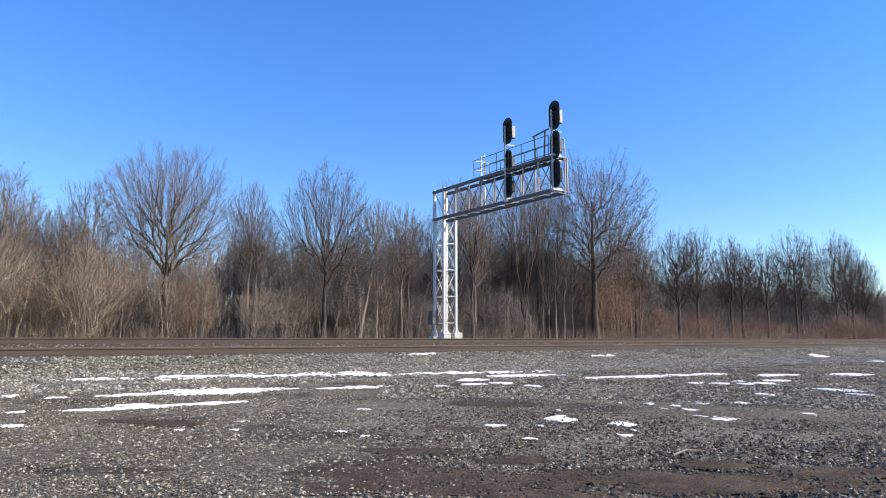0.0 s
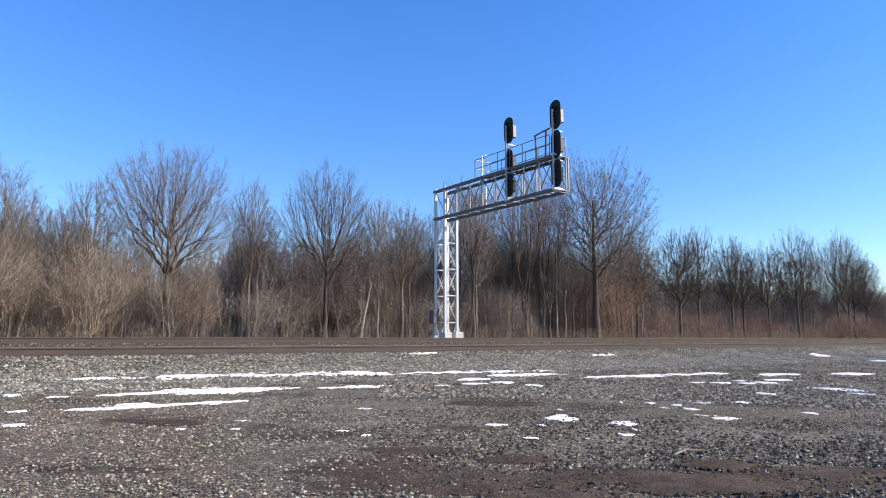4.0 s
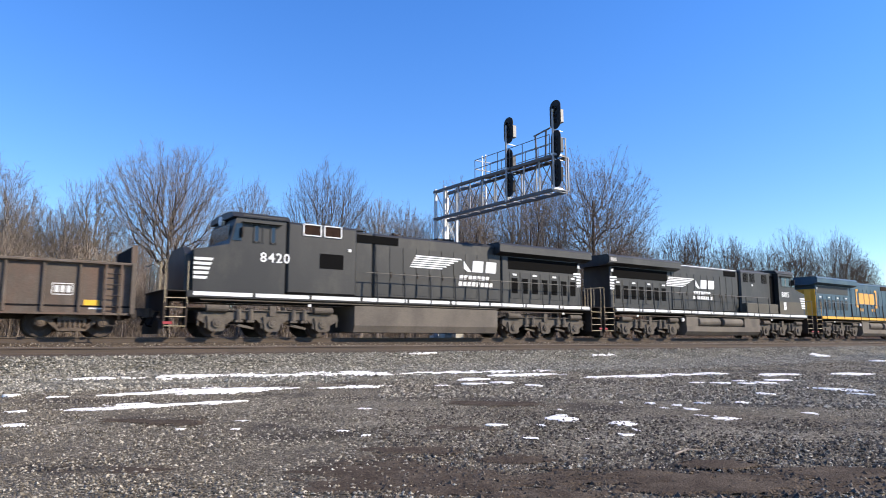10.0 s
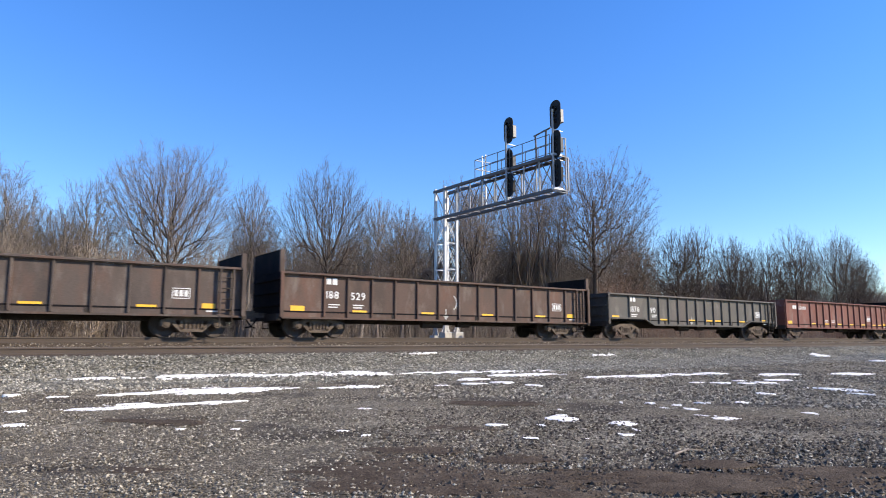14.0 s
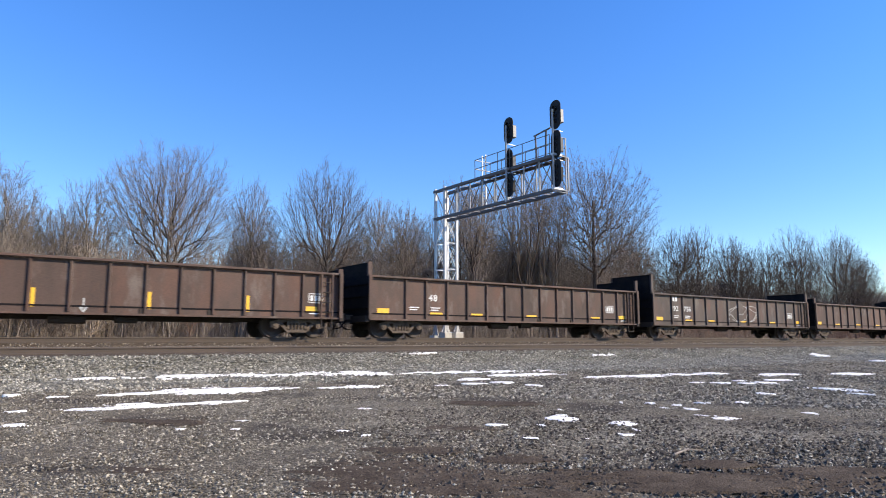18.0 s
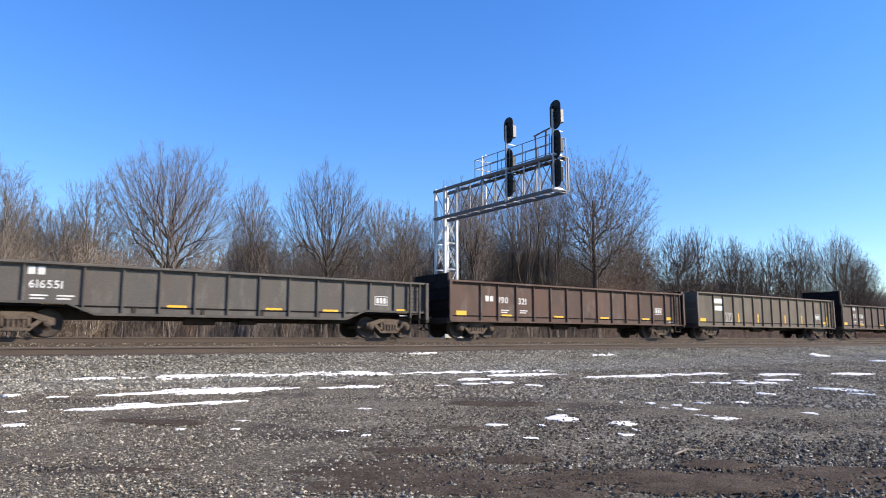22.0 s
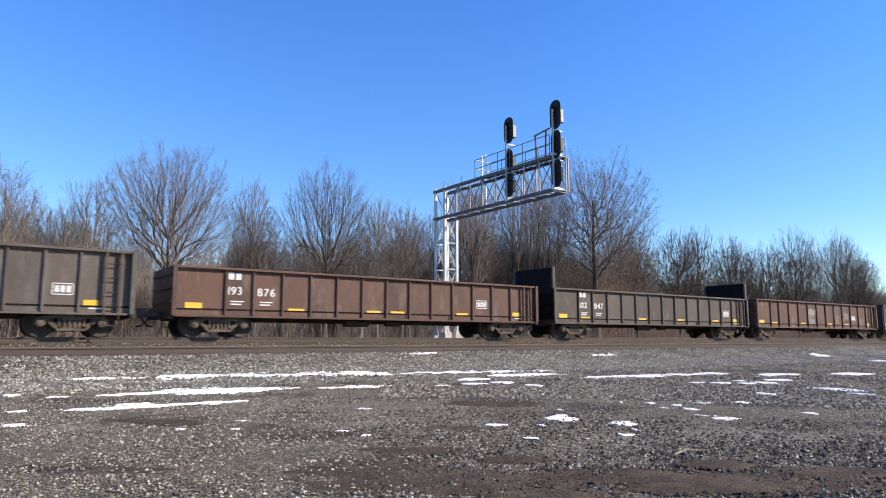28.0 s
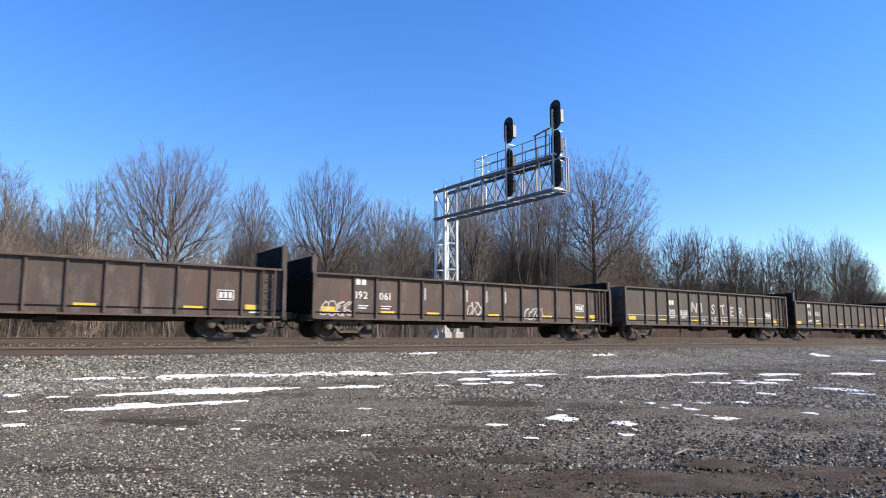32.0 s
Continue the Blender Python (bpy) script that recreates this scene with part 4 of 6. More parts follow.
def thicket(name, label, material, count, area, tall, seed, bushy=2, thick=1.0):
    """Many thin upright stems with side twigs, in one mesh: a dozen grown stems, turned, stretched and set out many times."""
    rng = random.Random(seed)
    span = (tall[0] + tall[1]) / 2
    stems = []
    for _ in range(14):
        v, f = [], []
        p = Vector((0, 0, -0.1))
        d = Vector((rng.gauss(0, 0.16), rng.gauss(0, 0.16), 1)).normalized()
        pts = [p]
        for i in range(3):
            d = (d + Vector((rng.gauss(0, 0.1), rng.gauss(0, 0.1), 0.08))).normalized()
            pts.append(pts[-1] + d * span / 3)
        r = 0.006 + 0.0045 * span
        tube_path(v, f, pts, [r * thick, r * 0.75 * thick, r * 0.5 * thick, 0.004 * thick], 3)
        for _ in range(int(bushy * span)):
            t = rng.uniform(0.2, 0.97) * 3
            i = min(int(t), 2)
            q = pts[i].lerp(pts[i + 1], t - i)
            e = (d + Vector((rng.gauss(0, 0.55), rng.gauss(0, 0.55), rng.gauss(0.1, 0.3)))).normalized()
            ln = span * rng.uniform(0.12, 0.3)
            mid = q + e * ln * 0.5
            tube_path(v, f, [q, mid, mid + (e + Vector((rng.gauss(0, 0.3), rng.gauss(0, 0.3), 0.2))) * ln * 0.5], [0.008 * thick, 0.0065 * thick, 0.005 * thick], 3)
        stems.append((np.array(v, np.float32), np.array(f, np.int32)))
    gen = np.random.default_rng(seed)
    allv, allf, k = [], [], 0
    for i in range(count):
        v, f = stems[i % 14]
        x, y = gen.uniform(area[0], area[1]), gen.uniform(area[2], area[3])
        s, a = gen.uniform(*tall) / span, gen.uniform(0, 6.283)
        wide = s ** 0.6
        c, q = math.cos(a) * wide, math.sin(a) * wide
        allv.append(np.stack([v[:, 0] * c - v[:, 1] * q + x, v[:, 0] * q + v[:, 1] * c + y, v[:, 2] * s + ground_z(y)], 1))
        allf.append(f + k)
        k += len(v)
    return tagged(new(name, raw_mesh(name, np.concatenate(allv), np.concatenate(allf), material)), label, "brush", kind="stuff")


place_trees()
thicket("brush", "tall dry tan brush at the edge of the wood", M_BRUSH, 90, (-4, 7.2, 38.8, 44), (2.0, 6.5), 1, 8, 0.6)
thicket("brush", "pale bare saplings and brush under the trees", M_BARK_L, 90, (6, 40, 40.5, 46), (1.5, 6.5), 2, 4, 0.6)
thicket("brush", "dark bare undergrowth deep in the wood", M_BARK, 1000, (-6, 62, 46, 58), (2.0, 7.0), 3, 3.0, 0.75)
thicket("brush", "low dry grass and twigs along the wood", M_BRUSH, 3200, (-4, 80, 36.0, 42), (0.3, 1.15), 4, 6, 0.6)
thicket("dry_grass", "short dry tan grass on the foot of the bank", M_BRUSH, 420, (0.4, 4.6, 16.6, 19.3), (0.05, 0.22), 21, 10, 0.3)
thicket("dry_grass", "short dry tan grass beside the snow", M_BRUSH, 140, (6.6, 9.0, 16.9, 18.2), (0.05, 0.18), 22, 10, 0.3)
thicket("brush", "low red-brown brush below the far trees", M_BRUSH_R, 1700, (46, 140, 41, 51), (0.8, 2.6), 5, 6, 0.8)
thicket("brush", "low dense bushes inside the wood", M_BARK, 1500, (-8, 75, 47, 58), (1.0, 3.4), 10, 4, 1.3)
thicket("far_wood", "hazy scrub far behind the open trees", M_BARK, 1500, (60, 250, 80, 120), (4.5, 10.5), 7, 1.8, 2.0)
thicket("far_wood", "dense bare wood behind the edge trees", M_BARK, 1400, (-25, 62, 58, 75), (5, 9.0), 8, 1.2, 2.6)
thicket("far_wood", "distant bare wood closing the view", M_BARK, 2600, (70, 480, 125, 165), (6, 13), 11, 1.0, 8.0)

# ---- rolling stock: shared parts ----
WHEEL_R, DRIVE_R = 0.457, 0.53
ROLLING = []


def wheel_mesh(name, r):
    """Two wheels turned in one piece with their axle."""
    half = [(1.18, 0.0), (1.18, 0.075), (0.94, 0.08), (0.92, 0.12), (0.85, 0.14), (0.80, r * 0.55), (0.82, r * 0.86), (0.84, r * 0.9), (0.84, r - 0.01), (0.70, r + 0.004), (0.69, r + 0.028), (0.665, r + 0.02), (0.67, r * 0.86), (0.70, 0.16), (0.64, 0.1), (0.0, 0.085)]
    prof = [(-y, q) for y, q in half] + [(y, q) for y, q in reversed(half[:-1])]
    s, n = Shape(), 20
    for y, q in prof:
        s.v += [(q * math.cos(2 * math.pi * i / n), y, q * math.sin(2 * math.pi * i / n)) for i in range(n)]
    for j in range(len(prof) - 1):
        s.f += [(j * n + i, j * n + (i + 1) % n, (j + 1) * n + (i + 1) % n, (j + 1) * n + i) for i in range(n)]
    return s.mesh(name, M_WHEEL)


ME_WHEEL, ME_DRIVE = wheel_mesh("wheelset", WHEEL_R), wheel_mesh("wheelset", DRIVE_R)


def freight_sideframe():
    """Cast side frame with its window, springs and bearing caps, standing at y = 0."""
    s = Shape()
    arch = [(-1.08, 0.38), (-1.08, 0.60), (-0.88, 0.66), (-0.42, 0.80), (0.42, 0.80), (0.88, 0.66), (1.08, 0.60), (1.08, 0.38), (0.76, 0.38), (0.72, 0.52), (0.40, 0.64), (-0.40, 0.64), (-0.72, 0.52), (-0.76, 0.38)]
    s.prism(arch, "y", -0.06, 0.06)
    s.prism([(-0.72, 0.50), (-0.40, 0.20), (0.40, 0.20), (0.72, 0.50), (0.60, 0.56), (0.32, 0.31), (-0.32, 0.31), (-0.60, 0.56)], "y", -0.06, 0.06)
    for x in (-0.36, 0.36):
        s.box(x - 0.05, x + 0.05, -0.06, 0.06, 0.28, 0.66)
    for x in (-0.21, -0.07, 0.07, 0.21):
        s.tube((x, -0.02, 0.31), (x, -0.02, 0.56), 0.058, n=8)
    s.box(-0.3, 0.3, -0.09, 0.05, 0.56, 0.64)
    for x in (-0.89, 0.89):
        s.tube((x, -0.13, WHEEL_R), (x, 0.0, WHEEL_R), 0.125, n=12)
        s.tube((x, -0.15, WHEEL_R), (x, -0.13, WHEEL_R), 0.07, 0.09, n=10)
    return s.mesh("sideframe", M_TRUCK_F)


ME_FRAME = freight_sideframe()
ME_BOLSTER = Shape().soft(-0.22, 0.22, -1.15, 1.15, 0.48, 0.74, 0.03).mesh("bolster", M_TRUCK_F)
ME_SHOE = Shape().prism([(-0.06, 0.2), (0.04, 0.28), (0.05, 0.6), (-0.03, 0.68), (-0.1, 0.5)], "y", -0.82, -0.68).mesh("brake_shoe", M_CHORD)


def freight_truck(car, x):
    t = new("truck")
    t.parent, t.location = car, (x, 0, 0)
    part("sideframe", ME_FRAME, M_TRUCK_F, t, at=(0, -1.14, 0))
    part("sideframe", ME_FRAME, M_TRUCK_F, t, at=pose(0, 1.14, 0, 0, 0, 180))
    part("bolster", ME_BOLSTER, M_TRUCK_F, t)
    for a in (-0.89, 0.89):
        w = part("wheelset", ME_WHEEL, M_WHEEL, t, at=(a, 0, WHEEL_R))
        ROLLING.append((w, WHEEL_R, (a, 0, WHEEL_R), 1))
        part("brake_shoe", ME_SHOE, M_CHORD, t, at=pose(a * 0.44, 0, 0, 0, 0, 0 if a > 0 else 180))


def coupler(car, x, way, z=0.88):
    s = Shape().box(0, 0.55, -0.09, 0.09, z - 0.1, z + 0.1)
    s.prism([(0.5, -0.16), (0.78, -0.2), (0.9, -0.06), (0.78, 0.0), (0.84, 0.16), (0.6, 0.2), (0.5, 0.14)], "z", z - 0.16, z + 0.16)
    return part("coupler", s, M_TRUCK_F, car, at=pose(x, 0, 0, 0, 0, 0 if way > 0 else 180))


def stencil_rows(car, x, z, w, rows, y, material=None, h=0.045, gap=0.1):
    for i in range(rows):
        part("stencil_bar", box(x, x + w * (1 - 0.18 * (i % 2)), y - 0.004, y, z - i * gap, z - i * gap + h), material or M_WHITE, car)


# ---- gondolas ----
HALF = 1.5


def gondola(paint, top, ends, panels=14, number="", mark=True, split=3, arch=False, length=17.1, strips=(2, 5, 8, 11), upright=False, label="", stencil=2, sten=1, tagged_art=None, drop=0.0, cut=3):
    """An open-top steel gondola. ends: heights of the rear and front bulkheads, 0 where they are flush."""
    m = M_CARS[paint]
    car = tagged(new("gondola_car"), label, "railway wagon", "gondolas of the train")
    L = length / 2
    bot = 0.78
    y = -HALF
    # sides
    for sd in (-1, 1):
        if arch:
            poly = [(-L, 1.08), (-L + 3.0, 1.08), (-L + 3.9, bot - 0.05), (L - 3.9, bot - 0.05), (L - 3.0, 1.08), (L, 1.08), (L, top - 0.1), (-L, top - 0.1)]
            part("side_sheet", Shape().prism(poly, "y", sd * (HALF - 0.13), sd * (HALF - 0.15)), m, car)
            part("side_sill", Shape().prism([(-L, 1.06), (-L + 3.05, 1.06), (-L + 3.9, bot - 0.07), (L - 3.9, bot - 0.07), (L - 3.05, 1.06), (L, 1.06), (L, 1.14), (L - 3.0, 1.14), (L - 3.85, bot + 0.02), (-L + 3.85, bot + 0.02), (-L + 3.0, 1.14), (-L, 1.14)], "y", sd * (HALF - 0.1), sd * HALF), m, car)
        else:
            if sd > 0:
                part("side_sheet", box(-L, L, HALF - 0.15, HALF - 0.13, bot, top - 0.1), m, car)
            part("side_sill", box(-L, L, min(sd * (HALF - 0.13), sd * HALF), max(sd * (HALF - 0.13), sd * HALF), bot - 0.05, bot + 0.02), m, car)
        part("top_chord", Shape().soft(-L - 0.02, L + 0.02, min(sd * (HALF - 0.18), sd * (HALF + 0.02)), max(sd * (HALF - 0.18), sd * (HALF + 0.02)), top - 0.095, top, 0.02), m, car)
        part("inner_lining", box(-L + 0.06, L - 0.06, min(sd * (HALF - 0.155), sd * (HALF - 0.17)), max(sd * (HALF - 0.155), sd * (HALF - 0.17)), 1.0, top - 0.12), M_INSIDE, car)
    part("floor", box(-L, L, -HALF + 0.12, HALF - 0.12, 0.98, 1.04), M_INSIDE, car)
    # ribs: the end bays are wider, the second bay from the rear is narrow
    wide, second, last = 1.83, 1.7 if arch or split == 8 else 1.05, 1.6
    step = (length - wide - second - last) / (panels - 3)
    edges = [-L + wide] + [-L + wide + second + i * step for i in range(panels - 2)]
    zb = bot + 0.04
    rib = Shape().prism([(-0.05, HALF - 0.14), (-0.03, HALF - 0.045), (0.03, HALF - 0.045), (0.05, HALF - 0.14)], "z", zb, top - 0.11).mesh("rib", m)
    short = Shape().prism([(-0.05, HALF - 0.14), (-0.03, HALF - 0.045), (0.03, HALF - 0.045), (0.05, HALF - 0.14)], "z", 1.12, top - 0.11).mesh("rib", m) if arch else rib
    if not arch:
        for a, b in zip([-L] + edges, edges + [L]):
            part("side_panel", box(a, b, -HALF + 0.13, -HALF + 0.15, bot, top - 0.1), m, car)
    for e in edges:
        r = short if abs(e) > L - 3.4 else rib
        part("rib", r, m, car, at=(e, 0, 0))
        part("rib", r, m, car, at=pose(e, 0, 0, 0, 0, 180))
    for e in (-L, L):
        for sd in (-1, 1):
            part("corner_post", box(e - 0.07, e + 0.07, sd * HALF - 0.07, sd * HALF + 0.005, bot, top), m, car)
    # end walls and bulkheads; bulkhead ends have their shade painted in near black
    for e, hgt, d in ((-L, ends[0], -1), (L, ends[1], 1)):
        zt = max(hgt, top)
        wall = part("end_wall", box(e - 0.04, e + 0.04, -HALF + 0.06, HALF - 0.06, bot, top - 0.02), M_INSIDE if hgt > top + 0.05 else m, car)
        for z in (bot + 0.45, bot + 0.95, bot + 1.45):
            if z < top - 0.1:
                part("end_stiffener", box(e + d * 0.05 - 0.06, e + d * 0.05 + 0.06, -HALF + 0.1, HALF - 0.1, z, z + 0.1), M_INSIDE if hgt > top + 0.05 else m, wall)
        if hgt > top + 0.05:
            part("bulkhead", box(e - 0.05, e + 0.05, -HALF + 0.02, HALF - 0.02, top - 0.02, zt), M_INSIDE, car, "raised bulkhead plate, shade painted near black")
            for sd in (-1, 1):
                part("bulkhead_post", box(e - 0.09, e + 0.09, sd * (HALF - 0.06) - 0.05, sd * (HALF - 0.06) + 0.05, top - 0.05, zt + 0.02), m, car)
        part("end_sill", box(e - 0.08 + d * 0.08, e + 0.08 + d * 0.08, -HALF + 0.05, HALF - 0.05, bot - 0.12, bot + 0.14), M_CHORD, car)
        coupler(car, e + d * 0.05, d)
        part("brake_hose", Shape().tube((e + d * 0.5, -0.35, 0.75), (e + d * 0.75, -0.3, 0.42), 0.03, n=5).tube((e + d * 0.75, -0.3, 0.42), (e + d * 0.95, -0.2, 0.38), 0.03, n=5), M_INSIDE, car)
        freight_truck(car, e - d * 1.72)
    # ladders at the right-hand end of each side
    for sd in (-1, 1):
        lx = (L - 0.62) if sd < 0 else (-L + 0.62)
        lad = part("ladder", Shape().box(lx - 0.26, lx - 0.21, sd * HALF - 0.06, sd * HALF + 0.06, bot + 0.05, top - 0.08).box(lx + 0.21, lx + 0.26, sd * HALF - 0.06, sd * HALF + 0.06, bot + 0.05, top - 0.08), m, car)
        for i in range(4):
            z = bot + 0.22 + i * (top - bot - 0.4) / 3.6
            part("rung", Shape().tube((lx - 0.24, sd * (HALF + 0.03), z), (lx + 0.24, sd * (HALF + 0.03), z), 0.018, n=5), M_CHORD, lad)
        part("sill_step", Shape().box(lx - 0.24, lx - 0.21, sd * HALF - 0.02, sd * HALF + 0.02, 0.38, bot).box(lx + 0.21, lx + 0.24, sd * HALF - 0.02, sd * HALF + 0.02, 0.38, bot).box(lx - 0.24, lx + 0.24, sd * HALF - 0.03, sd * HALF + 0.03, 0.36, 0.4), M_CHORD, car)
    # underframe
    part("centre_sill", box(-L, L, -0.32, 0.32, 0.6, 0.98), M_CHORD, car)
    for x in (-3.4, -1.1, 1.1, 3.4):
        part("cross_bearer", Shape().prism([(-HALF + 0.1, 0.78), (HALF - 0.1, 0.78), (HALF - 0.1, 0.98), (-HALF + 0.1, 0.98)], "x", x - 0.06, x + 0.06), M_CHORD, car)
    part("brake_cylinder", Shape().tube((0.4, -0.75, 0.62), (1.1, -0.75, 0.62), 0.14, n=10), M_CHORD, car)
    part("air_reservoir", Shape().tube((-1.6, -0.8, 0.6), (-0.5, -0.8, 0.6), 0.16, n=10), M_CHORD, car)
    part("brake_rod", Shape().tube((1.1, -0.6, 0.58), (4.6, -0.4, 0.58), 0.025, n=5), M_CHORD, car)
    # markings on the two sides
    yp = -HALF + 0.128
    bays = [-L] + edges + [L]
    for i in strips:
        if 0 <= i < len(bays) - 1:
            c = (bays[i] + bays[i + 1]) / 2
            if upright == "mid":
                part("reflective_strip", box(c - 0.06, c + 0.06, yp - 0.004, yp, bot + 0.22, bot + 0.82), M_YELLOW, car)
            elif upright:
                part("reflective_strip", box(bays[i] + 0.07, bays[i] + 0.19, yp - 0.004, yp, bot + 0.18, bot + 0.78), M_YELLOW, car)
            else:
                part("reflective_strip", box(c - 0.33, c + 0.33, yp - 0.004, yp, bot + 0.2, bot + 0.34), M_YELLOW, car)
    part("reflective_square", box(-L + 0.42, -L + 1.0, yp - 0.004, yp, bot + 0.24, bot + 0.46), M_YELLOW, car)
    part("reflective_square", box(L - 1.45, L - 0.98, yp - 0.004, yp, bot + 0.22, bot + 0.44), M_YELLOW, car)
    bx = bays[panels - 1 - sten] + 0.25
    fr = part("stencil_frame", Shape().box(bx, bx + 0.62, yp - 0.004, yp, bot + 0.58, bot + 0.61).box(bx, bx + 0.62, yp - 0.004, yp, bot + 0.93, bot + 0.96).box(bx, bx + 0.03, yp - 0.004, yp, bot + 0.58, bot + 0.96).box(bx + 0.59, bx + 0.62, yp - 0.004, yp, bot + 0.58, bot + 0.96), M_WHITE, car, "white stencilled frame")
    for i in range(3):
        part("stencil_bar", box(bx + 0.08 + i * 0.17, bx + 0.2 + i * 0.17, yp - 0.004, yp, bot + 0.66, bot + 0.88), M_WHITE, fr)
    if number:
        a = bays[max(1, split // 2)] + 0.1
        b = bays[split // 2 + 1] + 0.16
        zt = top - 0.42 - drop
        if mark:
            mx = bays[1] + 0.3 if split == 4 else bays[1] - 0.65 if split == 8 else a
            mz = zt - 0.5 if split == 4 else zt - 0.2 if split == 8 else zt
            part("reporting_mark", Shape().box(mx, mx + 0.2, yp - 0.004, yp, mz, mz + 0.26).box(mx + 0.27, mx + 0.47, yp - 0.004, yp, mz, mz + 0.26), M_WHITE, car, "white block marks")
        if split == 8:
            lettering("car_number", number, 0.34, M_WHITE, car, bays[1] + 0.18, yp - 0.002, zt - 0.22)
        elif split == 1:
            lettering("car_number", number, 0.36, M_WHITE, car, a + 0.05, yp - 0.002, zt - 0.42)
        else:
            lettering("car_number", number[:cut], 0.42, M_WHITE, car, a, yp - 0.002, zt - 0.56)
            lettering("car_number", number[cut:], 0.42, M_WHITE, car, b, yp - 0.002, zt - 0.58)
        for k in range(stencil):
            stencil_rows(car, (a, b if split != 1 else a + 0.75)[k % 2] + 0.1, bot + 0.52, 0.5, 2, yp)
    stencil_rows(car, bays[-2] + 0.3, bot + 0.14, 0.4, 1, yp)
    if tagged_art:
        tagged_art(car, bays, bot, top, yp)
    return car


def scrawl(car, x, z, w, h, yp, seed, material=None, loops=3, thick=0.025, label="spray-painted scrawl"):
    """Loose spray strokes; no letters."""
    rng = random.Random(seed)
    s = Shape()
    for k in range(loops):
        cx = x + w * (k + 0.5) / loops
        pts = []
        ph, kx = rng.uniform(0, 6.28), rng.uniform(1.0, 2.2)
        for i in range(14):
            t = i / 13
            pts.append((cx + w / loops * 0.55 * math.sin(kx * 6.28 * t + ph), z + h * (0.5 + 0.48 * math.cos(6.28 * t * rng.uniform(0.9, 1.1) + ph))))
        for (a, b), (c, d) in zip(pts, pts[1:]):
            n = Vector((-(d - b), c - a)).normalized() * thick / 2 if (a, b) != (c, d) else Vector((0, 0))
            q = len(s.v)
            s.v += [(a - n.x, yp - 0.005, b - n.y), (c - n.x, yp - 0.005, d - n.y), (c + n.x, yp - 0.005, d + n.y), (a + n.x, yp - 0.005, b + n.y)]
            s.f.append((q, q + 1, q + 2, q + 3))
    return part("graffiti", s, material or M_CHALK, car, label)


def art_outline(car, bays, bot, top, yp):
    scrawl(car, bays[6] + 0.1, bot + 0.2, 3.3, 1.15, yp, 5, None, 3, 0.03)


def art_arrow(car, bays, bot, top, yp):
    c = bays[6] + 0.4
    part("chalk_arrow", Shape().box(c, c + 0.05, yp - 0.004, yp, bot + 0.1, bot + 0.5).prism([(c - 0.12, bot + 0.2), (c + 0.17, bot + 0.2), (c + 0.025, bot + 0.02)], "y", yp - 0.004, yp), M_CHALK, car)


def art_moon(car, bays, bot, top, yp):
    art_arrow(car, bays, bot, top, yp)
    c, s = bays[6] + 0.75, Shape()
    for i in range(10):
        a, b = -1.2 + 0.24 * i, -1.2 + 0.24 * (i + 1)
        s.prism([(c + 0.3 * math.cos(a), bot + 0.8 + 0.35 * math.sin(a)), (c + 0.3 * math.cos(b), bot + 0.8 + 0.35 * math.sin(b)), (c + 0.24 * math.cos(b), bot + 0.8 + 0.3 * math.sin(b)), (c + 0.24 * math.cos(a), bot + 0.8 + 0.3 * math.sin(a))], "y", yp - 0.004, yp)
    part("chalk_crescent", s, M_CHALK, car)


def art_pale(car, bays, bot, top, yp):
    scrawl(car, bays[3], bot + 0.25, 3.6, 0.6, yp, 9, None, 4, 0.013)
    scrawl(car, bays[-3] + 0.2, bot + 0.95, 0.9, 0.5, yp, 10, M_PINKTAG, 3, 0.04)
    part("white_dash", box(bays[6] + 0.1, bays[6] + 0.16, yp - 0.004, yp, top - 0.85, top - 0.35), M_WHITE, car)


def art_tags(car, bays, bot, top, yp):
    for i in range(6):
        x = bays[5] + 0.25 + 0.13 * i
        part("graffiti", Shape().prism([(x - 0.02, bot + 1.25), (x + 0.02, bot + 1.25), (x + 0.03 * (i - 2) + 0.02, bot + 0.25), (x + 0.03 * (i - 2) - 0.02, bot + 0.25)], "y", yp - 0.005, yp), M_CHALK, car, "long white spray stroke")
    scrawl(car, bays[5] + 0.15, bot + 0.9, 1.1, 0.45, yp, 12, None, 3, 0.035)
    scrawl(car, bays[8] + 0.2, bot + 0.3, 0.7, 0.7, yp, 13, M_PINKTAG, 3, 0.03)
    scrawl(car, bays[9] + 0.2, bot + 0.6, 0.8, 0.6, yp, 14, None, 2, 0.03)
    scrawl(car, bays[11] + 0.15, bot + 0.2, 0.8, 0.6, yp, 15, M_PINKTAG, 4, 0.03)


def art_dashes(car, bays, bot, top, yp):
    for i in (6, 7):
        part("white_dash", box(bays[i] + 0.15, bays[i] + 0.24, yp - 0.004, yp, top - 1.0, top - 0.4), M_CHALK, car)
    art_arrow(car, bays, bot, top, yp)


def art_letters(car, bays, bot, top, yp):
    for i, ch in enumerate("NISTER"):
        lettering("chalk_writing", ch, 0.85, M_CHALK, car, bays[5 + i] + 0.2, yp - 0.002, top - 1.25 - 0.05 * i, -1, (9, -4, 6, -7, 4, -9)[i])
    for i, ch in enumerate(("10-", "28-", "14")):
        lettering("chalk_writing", ch, 0.48, M_CHALK, car, bays[6 + i] + 0.2, yp - 0.002, bot + 0.12, -1, (5, -4, 3)[i])
    part("white_line", box(-8.4, 8.4, yp - 0.003, yp, bot + 0.52, bot + 0.55), M_CHALK, car)


